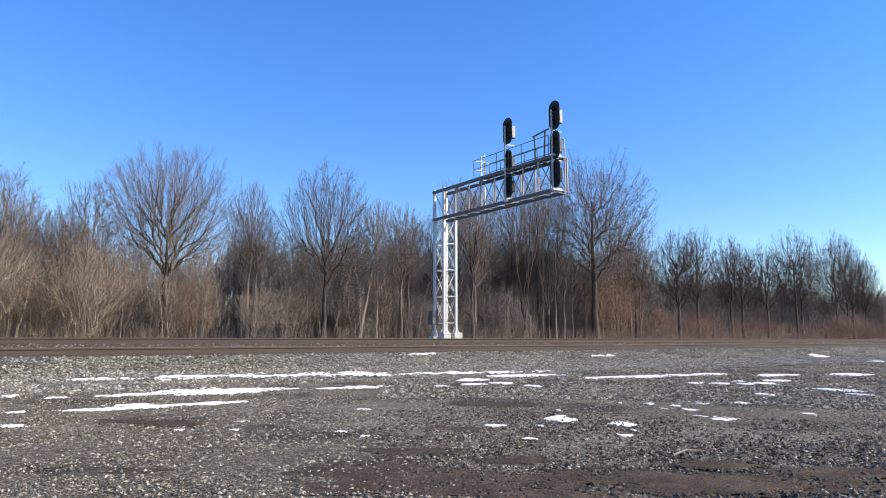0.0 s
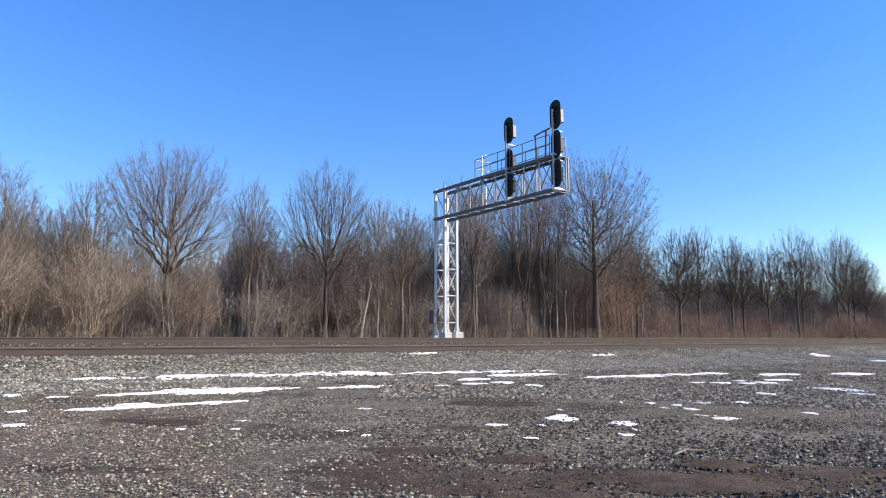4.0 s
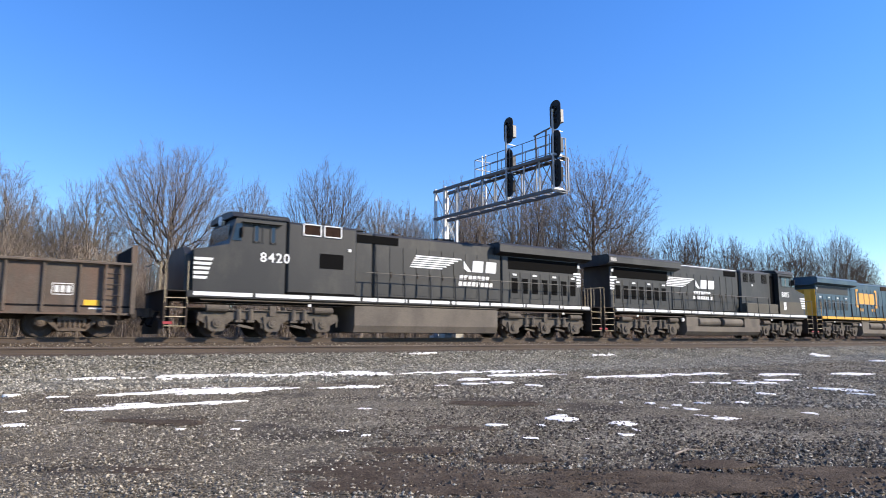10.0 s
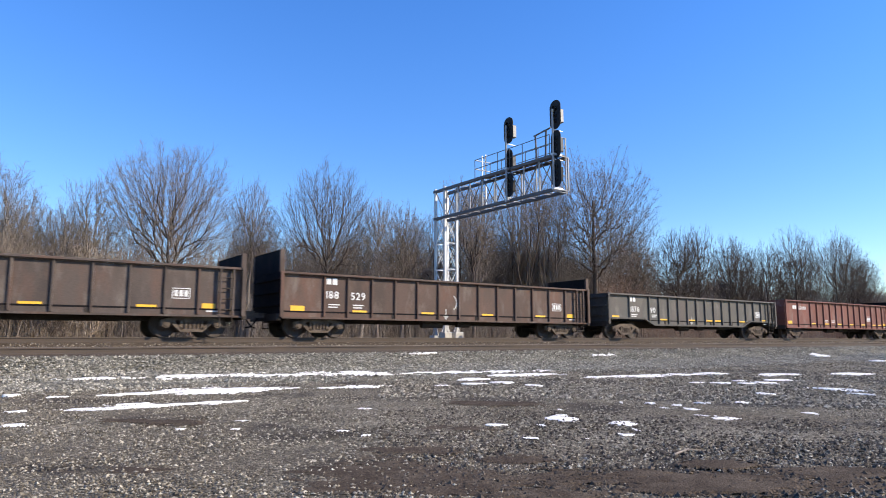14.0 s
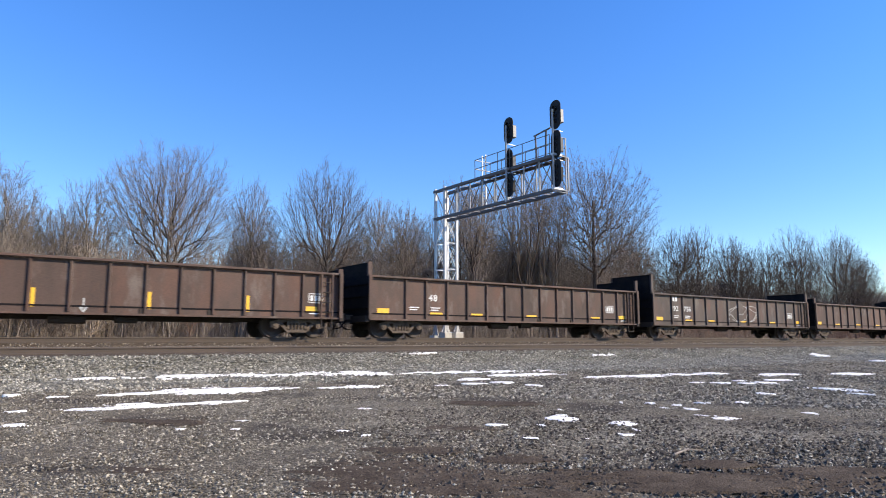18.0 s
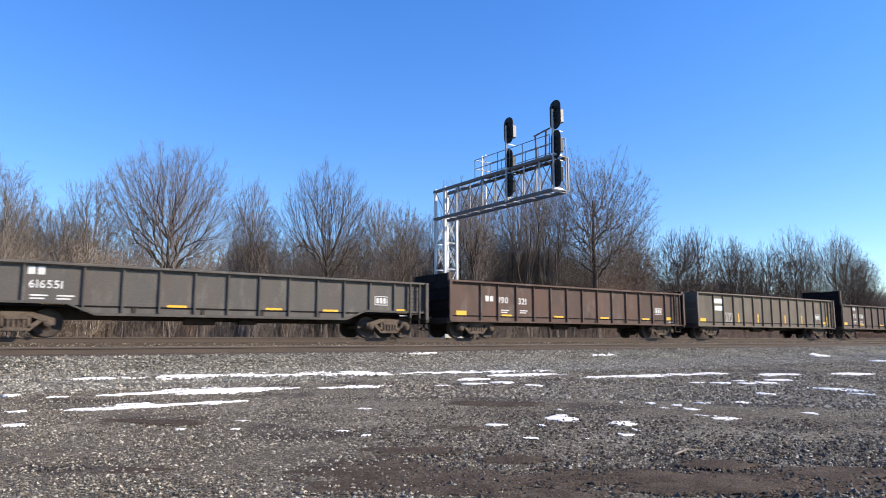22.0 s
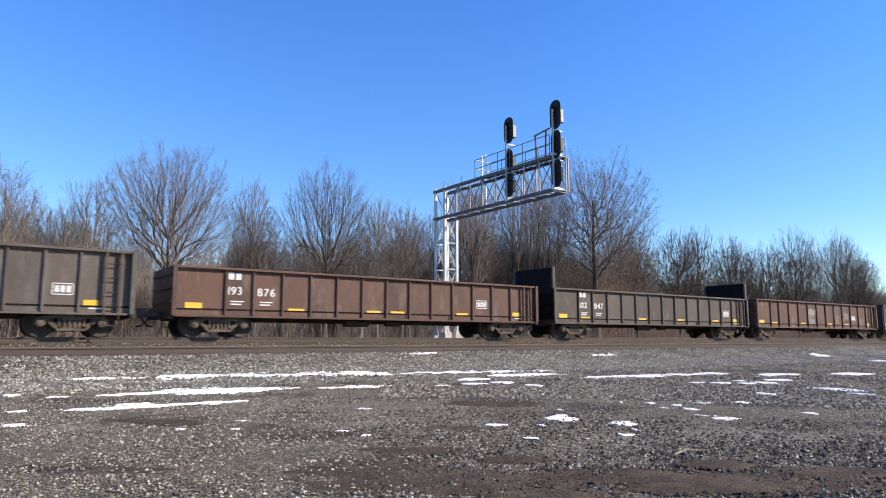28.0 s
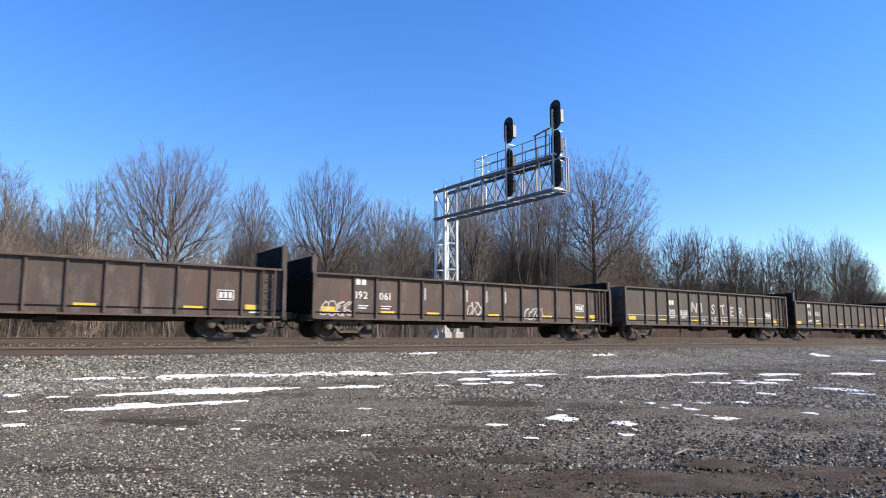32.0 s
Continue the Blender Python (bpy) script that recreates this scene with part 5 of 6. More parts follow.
def art_white(car, bays, bot, top, yp):
    for z in (top - 0.65, top - 1.1):
        part("painted_bar", box(bays[1] + 0.15, bays[1] + 1.05, yp - 0.004, yp, z, z + 0.3), M_WHITE, car, "solid white painted bar")
    scrawl(car, bays[2] + 0.2, bot + 0.2, 0.8, 0.7, yp, 21, None, 4, 0.04)


def art_many(car, bays, bot, top, yp):
    scrawl(car, -8.3, bot + 0.1, 1.4, 0.6, yp, 31, None, 4, 0.05)
    scrawl(car, bays[6] + 0.2, bot + 0.2, 0.8, 0.7, yp, 32, None, 3, 0.05)
    scrawl(car, bays[9] + 0.2, bot + 0.1, 1.2, 0.6, yp, 33, None, 4, 0.05)
    for i in (4, 6, 7, 8):
        part("white_dash", box(bays[i] + 0.12, bays[i] + 0.2, yp - 0.004, yp, top - 0.95, top - 0.4), M_CHALK, car)


# rear end of each car along the train, at 18 s: centre, then its looks
CONSIST = []


def add_car(front, rear, *args, **kw):
    c = gondola(*args, length=front - rear, **kw)
    CONSIST.append((c, (front + rear) / 2, 0))


add_car(159.5, 142.55, "taupe", 2.50, (3.1, 3.1), 15, number="189358", strips=(2, 4, 7, 10), label="dusty taupe open gondola with ribbed sides", tagged_art=art_arrow)
add_car(141.3, 124.5, "red", 2.70, (0, 2.9), 15, number="600103", split=8, strips=(2, 4, 6, 8, 10, 12, 13), sten=3, label="faded red oxide open gondola with ribbed sides")
add_car(123.05, 106.25, "char", 2.46, (0, 0), 16, number="187690", cut=4, arch=True, strips=(3, 6, 8, 9, 12), label="worn charcoal gondola with raised sill ends", tagged_art=art_arrow)
add_car(104.65, 87.7, "brown", 2.55, (3.4, 3.1), number="188529", strips=(2, 5, 8, 11), label="rust brown gondola with tall end bulkheads", tagged_art=art_moon)
add_car(86.2, 69.1, "grey", 2.58, (3.4, 3.1), number="188109", strips=(2, 5, 8, 11), label="grey-brown gondola with bulkhead ends")
add_car(67.8, 50.9, "brown", 2.58, (2.9, 3.2), number="", strips=(2, 5, 8, 11), label="dull brown gondola with ribbed sides")
add_car(49.67, 32.3, "grey", 2.60, (3.65, 3.2), number="192756", strips=(2, 4, 7, 10), label="dark grey-brown gondola with an outlined tag", tagged_art=art_outline)
add_car(30.9, 13.8, "brown", 2.62, (3.15, 3.2), 14, number="   48", mark=False, strips=(2, 4, 7, 11), label="plain brown gondola with a two-digit number")
add_car(12.45, -4.73, "brown", 2.60, (2.9, 2.75), 14, number="189755", split=4, strips=(5, 8, 11), sten=0, upright="edge", label="patchy brown gondola with upright yellow strips", tagged_art=art_arrow)
add_car(-6.04, -23.29, "grey", 2.60, (3.63, 3.6), number="192606", strips=(2, 5, 8, 11), label="plain grey-brown gondola with tall bulkheads")
add_car(-24.69, -41.72, "green", 2.84, (0, 0), 14, number="", strips=(3, 5, 8, 10, 13), upright="mid", label="tall grey-green gondola with upright yellow strips", tagged_art=art_white)
add_car(-43.15, -60.3, "brown", 2.64, (2.95, 2.75), number="190321", split=4, strips=(2, 5, 8, 11), label="deep brown gondola with ribbed sides")
add_car(-61.6, -78.6, "char", 2.40, (0, 0), 13, number="616551", split=1, arch=True, strips=(1, 4, 7, 9), label="low charcoal gondola with raised sill ends")
add_car(-79.9, -97.15, "dark", 2.86, (0, 0), 14, number="203025", drop=0.2, strips=(2, 5, 8, 10), label="tall dark gondola with faint scrawls", tagged_art=art_pale)
add_car(-98.25, -115.5, "dark", 2.62, (3.55, 3.65), 14, number="192527", strips=(2, 5, 8, 11), label="dark brown gondola with tall bulkheads", tagged_art=art_dashes)
add_car(-116.75, -134.05, "black", 2.80, (0, 0), 14, number="188840", strips=(3, 5, 8, 10), label="black gondola with clean white numbers")
add_car(-135.45, -152.98, "rust", 2.64, (0, 2.75), 13, number="", strips=(1, 4, 7, 9), sten=2, label="orange-brown gondola with several tags", tagged_art=art_tags)
add_car(-154.2, -171.62, "dark", 2.56, (3.6, 3.57), 14, number="102847", strips=(1, 5, 8, 11), label="dark grey gondola with tall bulkheads")
add_car(-172.9, -190.1, "rust", 2.55, (0, 0), 14, number="193876", strips=(3, 6, 7, 10), sten=2, label="patchy red-brown gondola with ribbed sides")
add_car(-191.45, -208.25, "stone", 2.90, (0, 0), 15, number="201582", split=6, drop=0.55, strips=(5, 8, 11), label="tall plain grey gondola")
add_car(-209.6, -226.75, "dark", 2.66, (3.2, 3.06), 14, number="192052", strips=(2, 5, 8, 11), label="dark gondola with bulkhead ends", tagged_art=art_arrow)
add_car(-228.0, -244.85, "dark", 2.88, (0, 0), 15, number="201858", split=6, drop=0.5, strips=(2, 5, 8, 11), label="tall dark gondola with white chalk lettering", tagged_art=art_letters)
add_car(-246.15, -263.45, "grey", 2.60, (3.24, 3.0), 14, number="192061", strips=(2, 4, 7, 10, 12), label="grey-brown gondola with white scribbles", tagged_art=art_many)
add_car(-264.7, -281.9, "grey", 2.63, (3.5, 3.54), 14, number="", strips=(2, 5, 8, 11), label="grey-brown gondola with tall bulkheads", tagged_art=art_arrow)

# ---- locomotives ----
def loco_truck(parent, x, way):
    t = new("truck")
    t.parent, t.location = parent, (x, 0, 0)
    s = Shape()
    s.prism([(-2.8, 0.66), (-2.75, 0.9), (-2.3, 0.98), (-1.5, 0.92), (-0.7, 1.02), (0.7, 1.02), (1.5, 0.92), (2.3, 0.98), (2.75, 0.9), (2.8, 0.66), (2.5, 0.5), (1.7, 0.5), (1.45, 0.68), (0.6, 0.66), (0.42, 0.5), (-0.42, 0.5), (-0.6, 0.66), (-1.45, 0.68), (-1.7, 0.5), (-2.5, 0.5)], "y", -0.1, 0.1)
    for a in (-2.1, 0, 2.1):
        s.prism([(a - 0.36, 0.78), (a - 0.3, 0.3), (a - 0.2, 0.22), (a + 0.2, 0.22), (a + 0.3, 0.3), (a + 0.36, 0.78)], "y", -0.17, 0.02)
        s.tube((a, -0.23, DRIVE_R), (a, 0, DRIVE_R), 0.17, n=14)
        s.tube((a, -0.25, DRIVE_R), (a, -0.23, DRIVE_R), 0.09, 0.11, n=10)
        s.box(a - 0.42, a - 0.36, -0.12, 0.0, 0.34, 0.7)
    for a in (-1.3, -0.85, 0.85, 1.3):
        s.tube((a, -0.12, 0.62), (a, -0.12, 1.06), 0.11, n=8)
        s.box(a - 0.14, a + 0.14, -0.22, 0.0, 0.56, 0.64)
    for a in (-1.05, 1.05):
        s.prism([(a - 0.3, 0.42), (a + 0.34, 0.3), (a + 0.36, 0.38), (a - 0.26, 0.52)], "y", -0.1, 0.0)
    s.tube((-2.5, -0.16, 1.06), (-1.7, -0.16, 1.06), 0.13, n=10).tube((1.7, -0.16, 1.06), (2.5, -0.16, 1.06), 0.13, n=10)
    s.tube((-1.7, -0.16, 1.0), (1.7, -0.16, 1.0), 0.025, n=5)
    s.box(-0.12, 0.12, -0.2, 0.0, 0.8, 1.2)
    s.tube((-2.75, -0.05, 0.42), (-2.75, -0.05, 0.9), 0.035, n=6).tube((2.75, -0.05, 0.42), (2.75, -0.05, 0.9), 0.035, n=6)
    me = s.mesh("sideframe", M_TRUCK)
    part("sideframe", me, M_TRUCK, t, at=(0, -1.16, 0))
    part("sideframe", me, M_TRUCK, t, at=pose(0, 1.16, 0, 0, 0, 180))
    part("truck_frame", box(-2.7, 2.7, -0.6, 0.6, 0.55, 1.0), M_CHORD, t)
    for a in (-2.1, 0.0, 2.1):
        w = part("wheelset", ME_DRIVE, M_WHEEL, t, at=(a, 0, DRIVE_R))
        ROLLING.append((w, DRIVE_R, (a, 0, DRIVE_R), way))


def locomotive(paint, label, number, style):
    """A six-axle diesel, its cab end towards +x. style: 'blue', 'black' or 'wide'."""
    blue = style == "blue"
    m = paint
    stripe = M_GOLD if blue else M_PAINTW
    rail_m = M_GOLD if blue else M_STEP
    loco = tagged(new("locomotive"), label, "locomotive")
    W = 1.5
    DECK = 1.66
    # frame and stripe
    part("underframe", box(-10.4, 10.4, -1.36, 1.36, 1.40, DECK - 0.03), M_CHORD, loco)
    for sd in (-1, 1):
        if blue:
            part("sill_stripe", box(-10.3, 10.4, min(sd * 1.43, sd * W), max(sd * 1.43, sd * W), DECK - 0.19, DECK), stripe, loco, "yellow sill stripe")
        else:
            part("side_sill", box(-10.3, 10.4, min(sd * 1.43, sd * 1.49), max(sd * 1.43, sd * 1.49), DECK - 0.22, DECK), m, loco)
            segs = 9
            for i in range(segs):
                a = -10.2 + 20.5 * i / segs
                part("stripe_dash", box(a, a + 20.5 / segs - 0.12, sd * 1.495 - 0.004, sd * 1.495 + 0.004, DECK - 0.16, DECK - 0.02), stripe, loco, "white sill dash")
    part("walkway", box(-11.2, 11.2, -1.45, 1.45, DECK - 0.03, DECK), M_CHORD, loco)
    # fuel tank
    if style == "wide":
        part("fuel_tank", Shape().prism([(-1.35, 0.22), (1.35, 0.22), (1.46, 0.5), (1.46, 1.3), (-1.46, 1.3), (-1.46, 0.5)], "x", -3.9, 3.7), M_TANK, loco)
    else:
        tank = part("fuel_tank", Shape().prism([(-1.25, 0.2), (1.25, 0.2), (1.45, 0.42), (1.45, 0.72), (1.0, 0.76), (1.0, 1.3), (-1.0, 1.3), (-1.0, 0.76), (-1.45, 0.72), (-1.45, 0.42)], "x", -3.9, 4.1), M_TANK, loco)
        for a, b in ((-3.9, -2.75), (2.3, 4.1)):
            part("tank_end", box(a, b, -1.44, 1.44, 0.7, 1.3), M_TANK, tank)
        for sd in (-1, 1):
            for a, b in ((-2.6, -0.45), (0.0, 2.05)):
                part("air_reservoir", Shape().tube((a, sd * 1.25, 1.0), (b, sd * 1.25, 1.0), 0.26, n=16).tube((a - 0.06, sd * 1.25, 1.0), (a, sd * 1.25, 1.0), 0.17, 0.26, 16).tube((b, sd * 1.25, 1.0), (b + 0.06, sd * 1.25, 1.0), 0.26, 0.17, 16), M_TANK, tank)
        part("fuel_gauge", box(-4.32, -4.12, -1.46, -1.35, 1.0, 1.2), M_WHITE, loco)
    loco_truck(loco, -7.15, -1 if style == "wide" else 1)
    loco_truck(loco, 7.15, -1 if style == "wide" else 1)
    # long hood
    hw = 0.98
    part("engine_hood", Shape().soft(-4.6, 2.6, -hw, hw, DECK, 4.48, 0.10), m, loco)
    aux = 1.44 if style == "wide" else 1.12
    part("auxiliary_hood", Shape().soft(3.6 if style == "wide" else 2.6, 6.7, -aux, aux, DECK, 4.52, 0.10), m, loco)
    if style == "wide":
        part("alternator_hood", Shape().soft(2.6, 3.6, -hw, hw, DECK, 4.48, 0.08), m, loco)
    part("radiator_hood", Shape().soft(-10.1, -4.6, -hw - 0.02, hw + 0.02, DECK, 4.2, 0.05), m, loco)
    wing = [(-1.02, 4.02), (-1.42, 4.16), (-1.42, 4.50), (-1.30, 4.62), (1.30, 4.62), (1.42, 4.50), (1.42, 4.16), (1.02, 4.02)]
    part("radiator_wing", Shape().prism(wing, "x", -10.55, -4.15), m, loco)
    for sd in (-1, 1):
        yy = sd * (hw + 0.02)
        part("radiator_screen", box(-9.9, -5.0, yy - 0.012, yy + 0.012, 3.38, 3.98), M_BLUE_D if blue else M_GRILLE, loco, "dark radiator screen")
        # hood doors with latches
        x = -9.8
        for i in range(7):
            d = part("hood_door", box(x + 0.03, x + 0.62, yy - 0.02, yy + 0.02, 1.95, 3.25), m, loco)
            part("door_window", box(x + 0.12, x + 0.52, sd * (hw + 0.045) - 0.006, sd * (hw + 0.045) + 0.006, 2.2, 2.95), M_BLUE_D if blue else M_GRILLE, d)
            if i % 2 == 0:
                part("latch_plate", box(x + 0.2, x + 0.45, sd * (hw + 0.05) - 0.006, sd * (hw + 0.05) + 0.006, 3.08, 3.17), M_PAINTW, d)
            x += 0.68
        x = -4.4
        for i in range(10):
            d = part("hood_door", box(x + 0.03, x + 0.65, sd * hw - 0.018, sd * hw + 0.018, 1.85, 3.95), m, loco)
            part("door_latch", box(x + 0.56, x + 0.61, sd * (hw + 0.03) - 0.012, sd * (hw + 0.03) + 0.012, 2.6, 2.85), M_CHORD, d)
            x += 0.69
        part("side_louvre", box(*((1.35, 3.5) if style == "wide" else (0.95, 2.25)), sd * hw - 0.03, sd * hw + 0.03, 4.02, 4.36), M_RGRILLE if blue else M_GRILLE, loco, "dark screened louvre")
        for a, b in ((2.95, 3.5), (3.75, 4.3), (5.2, 5.8)):
            if style == "wide":
                continue
            g = part("vent_grille", box(a, b, sd * 1.12 - 0.02, sd * 1.12 + 0.02, 3.75, 4.32), M_GRILLE, loco, "black vent grille")
            for i in range(4):
                c = a + 0.06 + i * (b - a - 0.08) / 4
                part("louvre_slat", box(c, c + 0.03, sd * 1.14 - 0.01, sd * 1.14 + 0.01, 3.77, 4.30), m, g)
        if style == "wide":
            for a, b in ((4.35, 5.15), (5.25, 6.05)):
                g = part("intake_frame", Shape().box(a, b, sd * aux - 0.04, sd * aux + 0.04, 4.02, 4.06).box(a, b, sd * aux - 0.04, sd * aux + 0.04, 4.46, 4.5).box(a, a + 0.05, sd * aux - 0.04, sd * aux + 0.04, 4.02, 4.5).box(b - 0.05, b, sd * aux - 0.04, sd * aux + 0.04, 4.02, 4.5), M_PAINTW, loco, "white framed air intake")
                part("intake_screen", box(a + 0.05, b - 0.05, sd * aux - 0.02, sd * aux + 0.02, 4.06, 4.46), M_RGRILLE, g, "rusty intake screen")
            part("side_opening", box(4.25, 5.3, sd * aux - 0.01, sd * aux + 0.01, 2.75, 3.35), M_GRILLE, loco)
        # low equipment boxes and the cab-side panel along the deck
        if style != "wide":
            part("deck_locker", Shape().soft(2.7, 6.5, min(sd * 1.05, sd * 1.47), max(sd * 1.05, sd * 1.47), DECK, 2.32, 0.03), M_NDUST if style == "black" else m, loco)
        part("walkway_light", box(3.9, 4.05, sd * (aux + 0.01) - 0.02, sd * (aux + 0.01) + 0.02, 3.5, 3.62), M_PAINTW, loco)
    # roof details
    part("exhaust_stack", Shape().soft(-2.2, -1.2, -0.35, 0.35, 4.48, 4.68, 0.04), M_CHORD, loco)
    part("horn_cluster", Shape().tube((0.6, 0.1, 4.55), (1.1, 0.1, 4.68), 0.05, 0.09, 8).tube((0.6, -0.1, 4.55), (1.15, -0.1, 4.62), 0.05, 0.09, 8).box(0.5, 0.7, -0.15, 0.15, 4.48, 4.58), M_CHORD, loco)
    part("roof_hatch", Shape().soft(-4.0, -2.6, -0.7, 0.7, 4.46, 4.56, 0.04), m, loco)
    part("dynamic_brake_hatch", Shape().soft(3.0, 6.0, -0.9, 0.9, 4.50, 4.60, 0.04), m, loco)
    # on black hoods a white strip paints the sunlit roof edge; blue keeps body colour
    part("roof_walk_edge", box(-4.1, 2.5, -0.9, -0.86, 4.46, 4.5), M_PAINTW if not blue else m, loco)
    for x in (-3.4, -0.2, 1.6):
        part("lifting_lug", box(x - 0.06, x + 0.06, -0.8, -0.72, 4.46, 4.6), M_CHORD, loco)
    for x in (-8.9, -7.3, -5.9):
        part("radiator_fan_hatch", Shape().tube((x, 0, 4.6), (x, 0, 4.66), 0.62, n=20), M_CHORD, loco)
    part("bell", Shape().tube((9.6, -0.5, 3.2), (9.6, -0.5, 3.38), 0.14, 0.08, 10), M_CHORD, loco)
    part("antenna_dome", Shape().soft(7.2, 7.7, -0.3, 0.3, 4.74, 4.84, 0.04), M_PAINTW, loco)
    for sd in (-1, 1):
        part("cab_sunshade", box(6.95, 8.5, min(sd * 1.44, sd * 1.62), max(sd * 1.44, sd * 1.62), 4.30, 4.33), m, loco)
        part("cab_mirror", box(8.5, 8.54, min(sd * 1.46, sd * 1.66), max(sd * 1.46, sd * 1.66), 3.72, 4.1), M_CHORD, loco)
        part("piping", Shape().tube((-4.0, sd * 1.4, 1.36), (9.9, sd * 1.4, 1.36), 0.03, n=6), M_TRUCK, loco)
        part("piping", Shape().tube((-9.8, sd * 1.36, 1.27), (-4.2, sd * 1.36, 1.27), 0.025, n=6), M_TRUCK, loco)
        part("number_light", box(-10.0, -9.85, sd * 1.03 - 0.02, sd * 1.03 + 0.02, 3.7, 3.85), M_PAINTW, loco)
        for x in (-8.4, -3.2, 2.4, 5.6):
            part("step_light", box(x, x + 0.14, sd * 1.4 - 0.02, sd * 1.4 + 0.02, 1.2, 1.3), M_WHITE, loco)
    # cab and nose
    cab = part("cab", Shape().prism([(6.75, DECK), (10.2, DECK), (10.2, 3.15), (8.95, 3.45), (8.72, 4.45), (8.4, 4.62), (6.75, 4.62)], "y", -1.44, 1.44), m, loco)
    part("cab_roof", Shape().prism([(-1.5, 4.50), (1.5, 4.50), (1.32, 4.70), (0.6, 4.76), (-0.6, 4.76), (-1.32, 4.70)], "x", 6.6, 8.85), M_PAINTW if blue else m, loco, "white cab roof" if blue else "")
    part("nose", Shape().prism([(-1.2, DECK), (1.2, DECK), (1.2, 3.0), (0.8, 3.3), (-0.8, 3.3), (-1.2, 3.0)], "x", 10.2, 10.45), m, loco)
    for sd in (-1, 1):
        ys = sd * 1.445
        spans = ((6.95, 7.3), (7.45, 7.95), (7.95, 8.4)) if blue else ((7.15, 7.6), (7.72, 8.25)) if style == "black" else ((7.2, 7.34), (7.86, 8.0))
        for a, b in spans:
            w = part("cab_window", box(a, b, ys - 0.015, ys + 0.015, 3.62, 4.2), M_GLASSD, cab, "dark side window")
            part("window_frame", Shape().box(a - 0.05, b + 0.05, ys - 0.02, ys + 0.02, 3.56, 3.62).box(a - 0.05, b + 0.05, ys - 0.02, ys + 0.02, 4.2, 4.26).box(a - 0.05, a, ys - 0.02, ys + 0.02, 3.56, 4.26).box(b, b + 0.05, ys - 0.02, ys + 0.02, 3.56, 4.26), M_PAINTW if blue else m, w)
        q = part("quarter_window", Shape().prism([(8.5, 3.6), (8.86, 3.6), (8.72, 4.25), (8.5, 4.25)], "y", ys - 0.015, ys + 0.015), M_GLASSD, cab)
        # flat black panel paints the shade of the gap between hood and cab
        part("cab_door_recess", box(6.2, 6.72, sd * 1.12 - 0.015, sd * 1.12 + 0.015, 2.3, 4.3), M_GRILLE, loco, "black panel for the shaded gap behind the cab")
        lx = (7.1 if sd < 0 else 8.5) if style != "wide" else (6.9 if sd < 0 else 7.75)
        lettering("road_number", number, 0.52, M_LOGO if blue else M_PAINTW, cab, lx, sd * 1.452, 3.02 if blue else 2.86, sd, label="road number")
        if blue:
            s0 = 7.1 if sd < 0 else 8.5
            k = 1 if sd < 0 else -1
            part("lightning_stripe", Shape().prism([(s0, 2.92), (s0 + k * 0.9, 2.92), (s0 + k * 0.7, 2.82), (s0 + k * 1.35, 2.82), (s0 + k * 0.55, 2.72), (s0 + k * 0.75, 2.82), (s0, 2.86)], "y", ys - 0.006, ys + 0.006), M_LOGO, cab)
            part("white_plate", box(9.2, 9.5, ys - 0.006, ys + 0.006, 1.95, 2.2), M_PAINTW, cab)
        else:
            if style == "black":
                part("white_plate", box(7.3, 7.62, ys - 0.01, ys + 0.01, 1.98, 2.22), M_PAINTW, cab)
                part("white_plate", box(7.3, 7.62, ys - 0.01, ys + 0.01, 2.26, 2.5), M_PAINTW, cab)
                part("grimy_lower_panel", box(6.76, 9.9, ys - 0.005, ys + 0.005, 1.68, 2.55), M_NDUST, cab, "olive grime on the lower cab side")
            part("window_pillar", box(7.62, 7.70, ys - 0.02, ys + 0.02, 3.58, 4.24), M_PAINTW if style == "black" else m, cab)
            for i in range(5):
                part("nose_stripe", Shape().prism([(9.55 + 0.05 * i, 2.78 - i * 0.17), (10.2, 2.78 - i * 0.17), (10.2, 2.88 - i * 0.17), (9.5 + 0.05 * i, 2.88 - i * 0.17)], "y", ys - 0.006, ys + 0.006), M_PAINTW, cab, "white nose stripe")
    part("windscreen", box(8.86, 8.9, -1.15, 1.15, 3.62, 4.25), M_GLASSD, cab)
    part("headlight", Shape().tube((8.75, 0, 4.5), (8.9, 0, 4.5), 0.18, n=12), M_PAINTW, cab)
    # rear end wall
    if blue:
        part("rear_panel", box(-10.14, -10.10, -0.98, 0.98, DECK, 3.72), M_GOLD, loco, "yellow rear end panel")
        for sd in (-1, 1):
            part("rear_panel", Shape().prism([(-10.38, sd * 0.3), (-9.9, sd * 1.005), (-9.9, sd * 0.9), (-10.16, sd * 0.3)], "z", DECK, 3.66), M_GOLD, loco, "yellow slanting rear corner panel")
    else:
        for sd in (-1, 1):
            for i in range(5):
                z = 2.7 + 0.16 * i
                part("rear_stripe", box(-10.1, -9.55, sd * 1.006 - 0.012, sd * 1.006 + 0.012, z, z + 0.1), M_PAINTW, loco, "white rear stripe")
        lettering("road_number", number, 0.26, M_WHITE, loco, -10.45, -1.425, 4.24)
